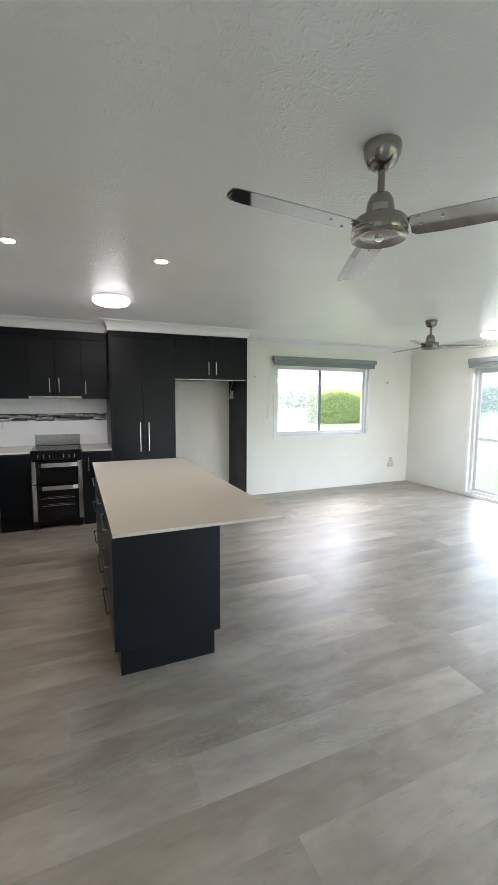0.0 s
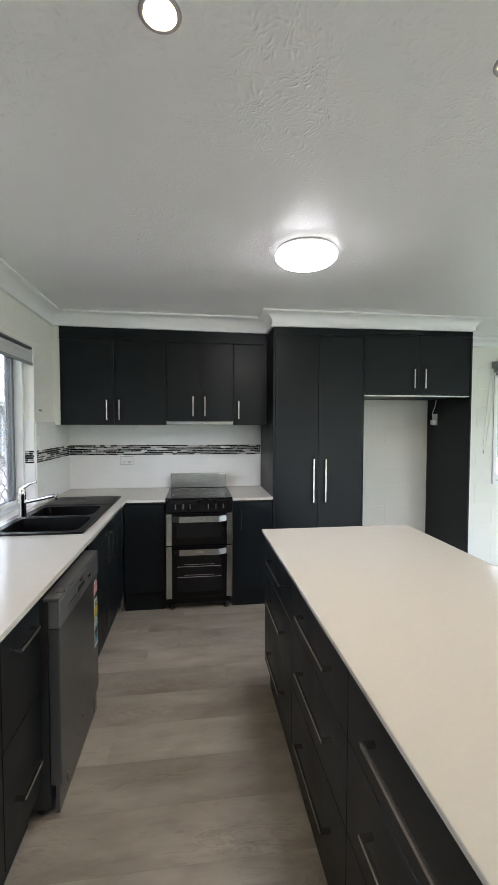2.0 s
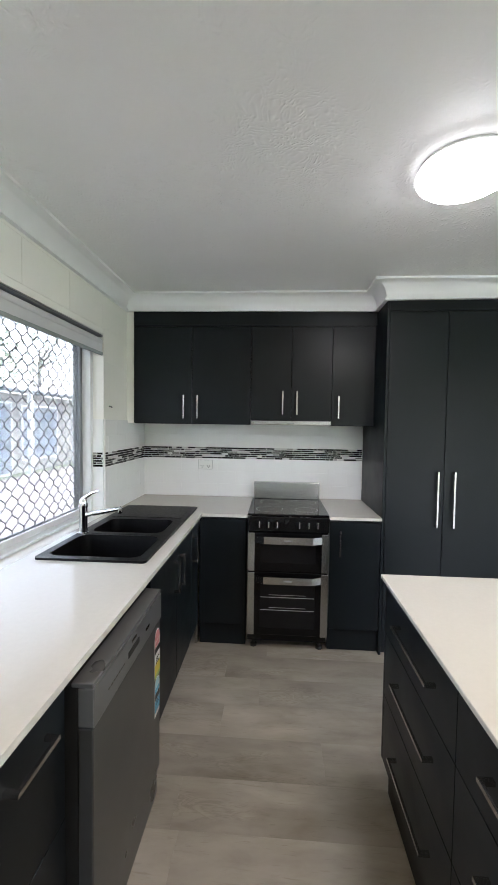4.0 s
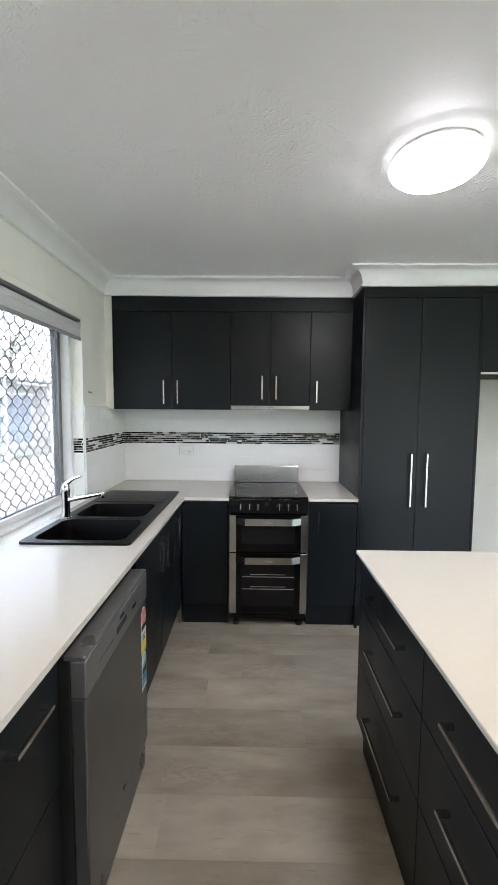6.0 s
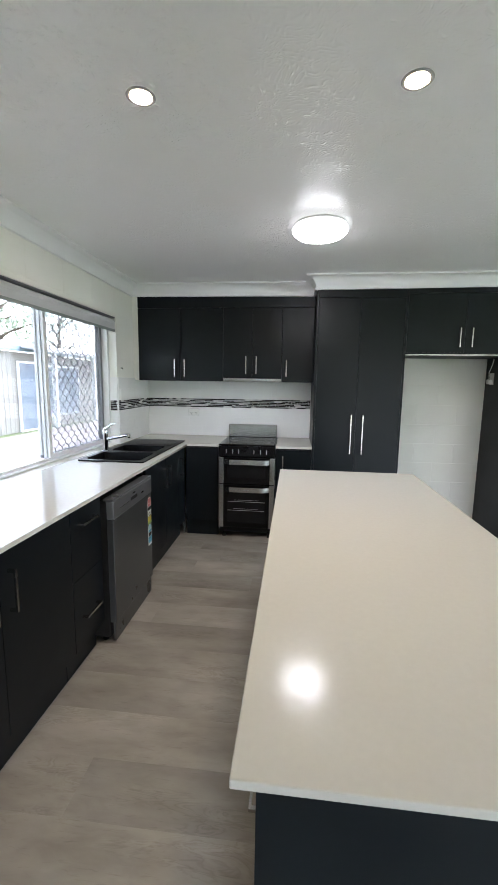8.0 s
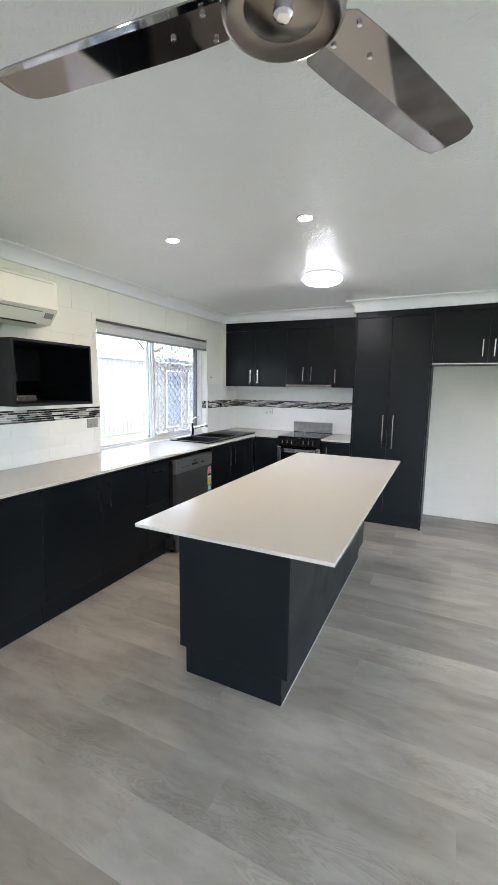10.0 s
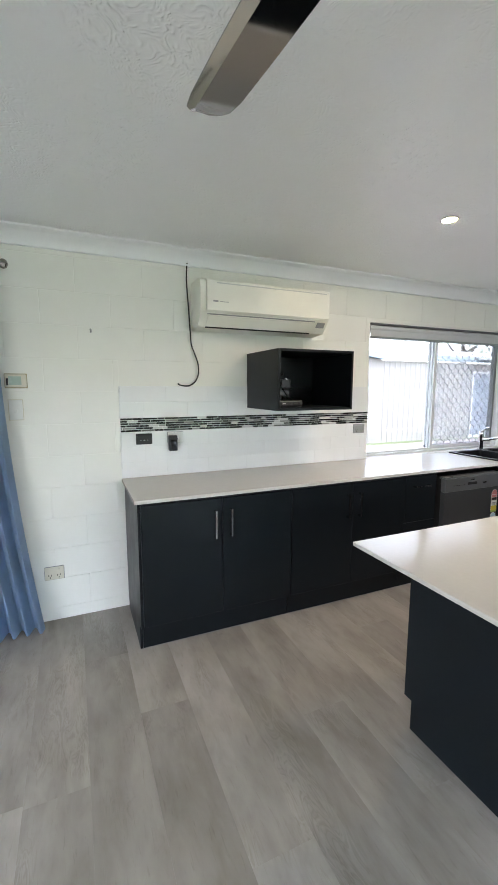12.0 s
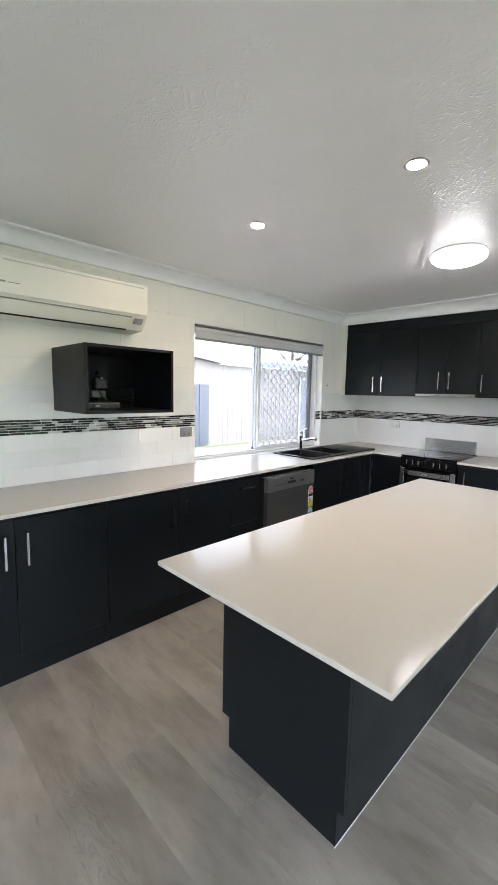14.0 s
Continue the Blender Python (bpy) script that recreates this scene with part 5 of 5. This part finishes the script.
hedge("distant grey-green shrubs beyond the side lawn", 44.0, 47.0, 4.0, 40.0, 3.4, 7000, 10, 0.30, TREELEAF)


def tree(label, x, y, height, spread_r, count, seed):
    rnd = random.Random(seed)
    t = thing("tree", label, "tree", (x, y, -0.10), group="trees round the garden")
    bm = tube(bmesh.new(), [(0, 0, 0), (0.1, 0.05, height * 0.25), (-0.05, 0.1, height * 0.55), (0.1, 0, height * 0.85)], [height * 0.035, height * 0.026, height * 0.016, 0.02], 8)
    tips = []
    for k in range(9):
        a, z = rnd.uniform(0, 6.28), height * rnd.uniform(0.35, 0.75)
        r = spread_r * rnd.uniform(0.5, 0.95)
        tip = (r * math.cos(a), r * math.sin(a), z + height * rnd.uniform(0.08, 0.25))
        tube(bm, [(0, 0, z), (tip[0] * 0.5, tip[1] * 0.5, z + (tip[2] - z) * 0.6), tip], [height * 0.013, height * 0.008, 0.01], 6)
        tips.append(tip)
    tips.append((0, 0, height * 0.9))
    part("trunk", bm, BARK, t)
    crown = bmesh.new()

    def place():
        c = rnd.choice(tips)
        s = spread_r * 0.36
        return (c[0] + rnd.gauss(0, s), c[1] + rnd.gauss(0, s), max(height * 0.25, c[2] + rnd.gauss(0, s * 0.7)))

    leaf_cloud(crown, rnd, count, place, 0.16)
    tagged(part("crown", crown, TREELEAF, t), kind="stuff")


for k, (x, y, h) in enumerate(((-16.0, 22.0, 7.5), (-17.5, 31.0, 8.5), (1.0, 62.0, 5.0), (12.0, 75.0, 6.0), (38.0, 33.0, 7.0), (40.0, 18.0, 8.5), (36.0, 8.0, 7.0), (24.0, 70.0, 6.0), (-13.0, -6.0, 7.0))):
    tree("leafy green tree beyond the garden", x, y, h, h * 0.32, 600 if k < 2 else 1500, 20 + k)

# ---- small pieces of walls, tiles and floor ----
splash_west = solid("splashback_west", boxes(bmesh.new(), (WX - 0.001, WX + 0.0088, 1.130, KW[0], 0.9055, 1.515)), GROUT, "white brick-laid tile splashback with mosaic band", "splashback", "structure")
splash_corner = solid("splashback_corner", boxes(bmesh.new(), (WX - 0.001, WX + 0.0088, KW[1], NY - 0.0065, 0.9055, 1.515)), GROUT, "white tile splashback with mosaic band beside the window", "splashback", "structure")
splash_north = solid("splashback_north", boxes(bmesh.new(), (WX + 0.0065, PX0 - 0.001, NY - 0.0088, NY + 0.001, 0.9055, 1.52)), GROUT, "white brick-laid tile splashback with mosaic band", "splashback", "structure")
reveal_tile = solid("splashback_reveal", boxes(bmesh.new(), (WX - 0.070, WX - 0.0015, KW[1] - 0.008, KW[1] + 0.001, 0.906, 1.515)), TILE, "white tile lining of the window reveal", "splashback", "structure")
BAND0, BAND1 = 1.212, 1.306


def tile_field(parent, m, length, start):
    for z0, z1, flip in ((0.908, 1.210, 0), (1.308, 1.512, 1)):
        for u0, u1, a, b in bond(length, z0, z1, 0.298, 0.1007 if z0 < 1 else 0.102, 0.0020, [], True, start + 0.149 * flip):
            piece("tile", parent, m @ pose(u0, 0, a), u1 - u0, b - a, 0.006, TILE, 0.0008)


def mosaic(parent, m, length, seed):
    """Six thin rows of glass and stone strips."""
    rnd = random.Random(seed)
    bm = bmesh.new()
    rows = 6
    h = (BAND1 - BAND0) / rows
    for r in range(rows):
        u = -rnd.uniform(0, 0.05)
        while u < length:
            w = rnd.choice((0.032, 0.048, 0.065, 0.085, 0.10))
            a, b = max(u, 0.0) + 0.0014, min(u + w, length) - 0.0014
            if b - a > 0.006:
                boxes(bm, (a, b, -rnd.choice((0.0, 0.0008, 0.0015)), 0.006, BAND0 + r * h + 0.0016, BAND0 + (r + 1) * h - 0.0016))
            u += w
    bmesh.ops.transform(bm, matrix=m, verts=bm.verts)
    return tagged(part("mosaic_strips", bm, MOSAIC, parent, "black, grey and white glass mosaic strips"), kind="stuff")


mw = pose(WX + 0.010, 1.132, 0, 0, 0, 90)
tile_field(splash_west, mw, KW[0] - 1.134, 0.003 - 0.298)
mosaic(splash_west, mw, KW[0] - 1.134, 5)
mc = pose(WX + 0.010, KW[1] + 0.001, 0, 0, 0, 90)
tile_field(splash_corner, mc, NY - 0.0105 - KW[1], -0.1)
mosaic(splash_corner, mc, NY - 0.0105 - KW[1], 6)
mr = pose(WX - 0.068, KW[1] - 0.009, 0, 0, 0, 0)
mosaic(reveal_tile, mr, 0.064, 8)
mn = pose(WX + 0.0105, NY - 0.010, 0, 0, 0, 0)
tile_field(splash_north, mn, PX0 - 0.0015 - WX - 0.0105, 0.013 - 0.298)
mosaic(splash_north, mn, PX0 - 0.0015 - WX - 0.0105, 7)

# painted blocks: 0.4 x 0.2 m, joints filled with paint
holes = [(KW[0] - SY, KW[1] - SY, KW[2], KW[3]), (GD[0] - SY, GD[1] - SY, GD[2], GD[3]), (1.135 - SY, KW[0] - SY, 0.0, 1.51), (KW[1] - SY, NY - SY, 0.0, 1.51)]
for u0, u1, a, b in bond(NY - SY, -0.12, CZ - 0.002, 0.40, 0.20, 0.0014, holes, True, -0.1):
    if b > 0.02:
        piece("wall_block", wall_west, pose(WX, SY + u0, max(a, 0.0), 0, 0, 90), u1 - u0, b - max(a, 0.0), 0.03, WALL, 0.0012)
holes = [(LW[0] - 1.18, LW[1] - 1.18, LW[2], LW[3])]
for u0, u1, a, b in bond(EX - 1.18, -0.12, CZ - 0.002, 0.40, 0.20, 0.0014, holes, True, -0.08):
    if b > 0.02:
        piece("wall_block", wall_north, pose(1.18 + u0, NY, max(a, 0.0)), u1 - u0, b - max(a, 0.0), 0.03, WALL, 0.0012)

# floor planks, 1.52 x 0.229 m, running east-west
rnd = random.Random(11)
JOINTS = {0: 0.68, 1: -0.046, -4: -0.07, -2: -0.35, -3: -0.83, -1: -1.10, 2: 0.45}
row = math.floor((SY - 1.53) / 0.229)
while 1.53 + row * 0.229 < NY:
    y0, y1 = max(1.53 + row * 0.229, SY), min(1.53 + (row + 1) * 0.229, NY)
    x = JOINTS.get(row, rnd.uniform(-1.3, 0.2)) - 1.52 * 3
    while x < EX:
        a, b = max(x, WX), min(x + 1.52, EX)
        if b - a > 0.02 and y1 - y0 > 0.02:
            piece("plank", floor, pose(a + 0.0001, y0 + 0.0001, 0, -90, 0, 0), b - a - 0.0002, y1 - y0 - 0.0002, 0.008, FLOOR, 0.0003)
        x += 1.52
    row += 1
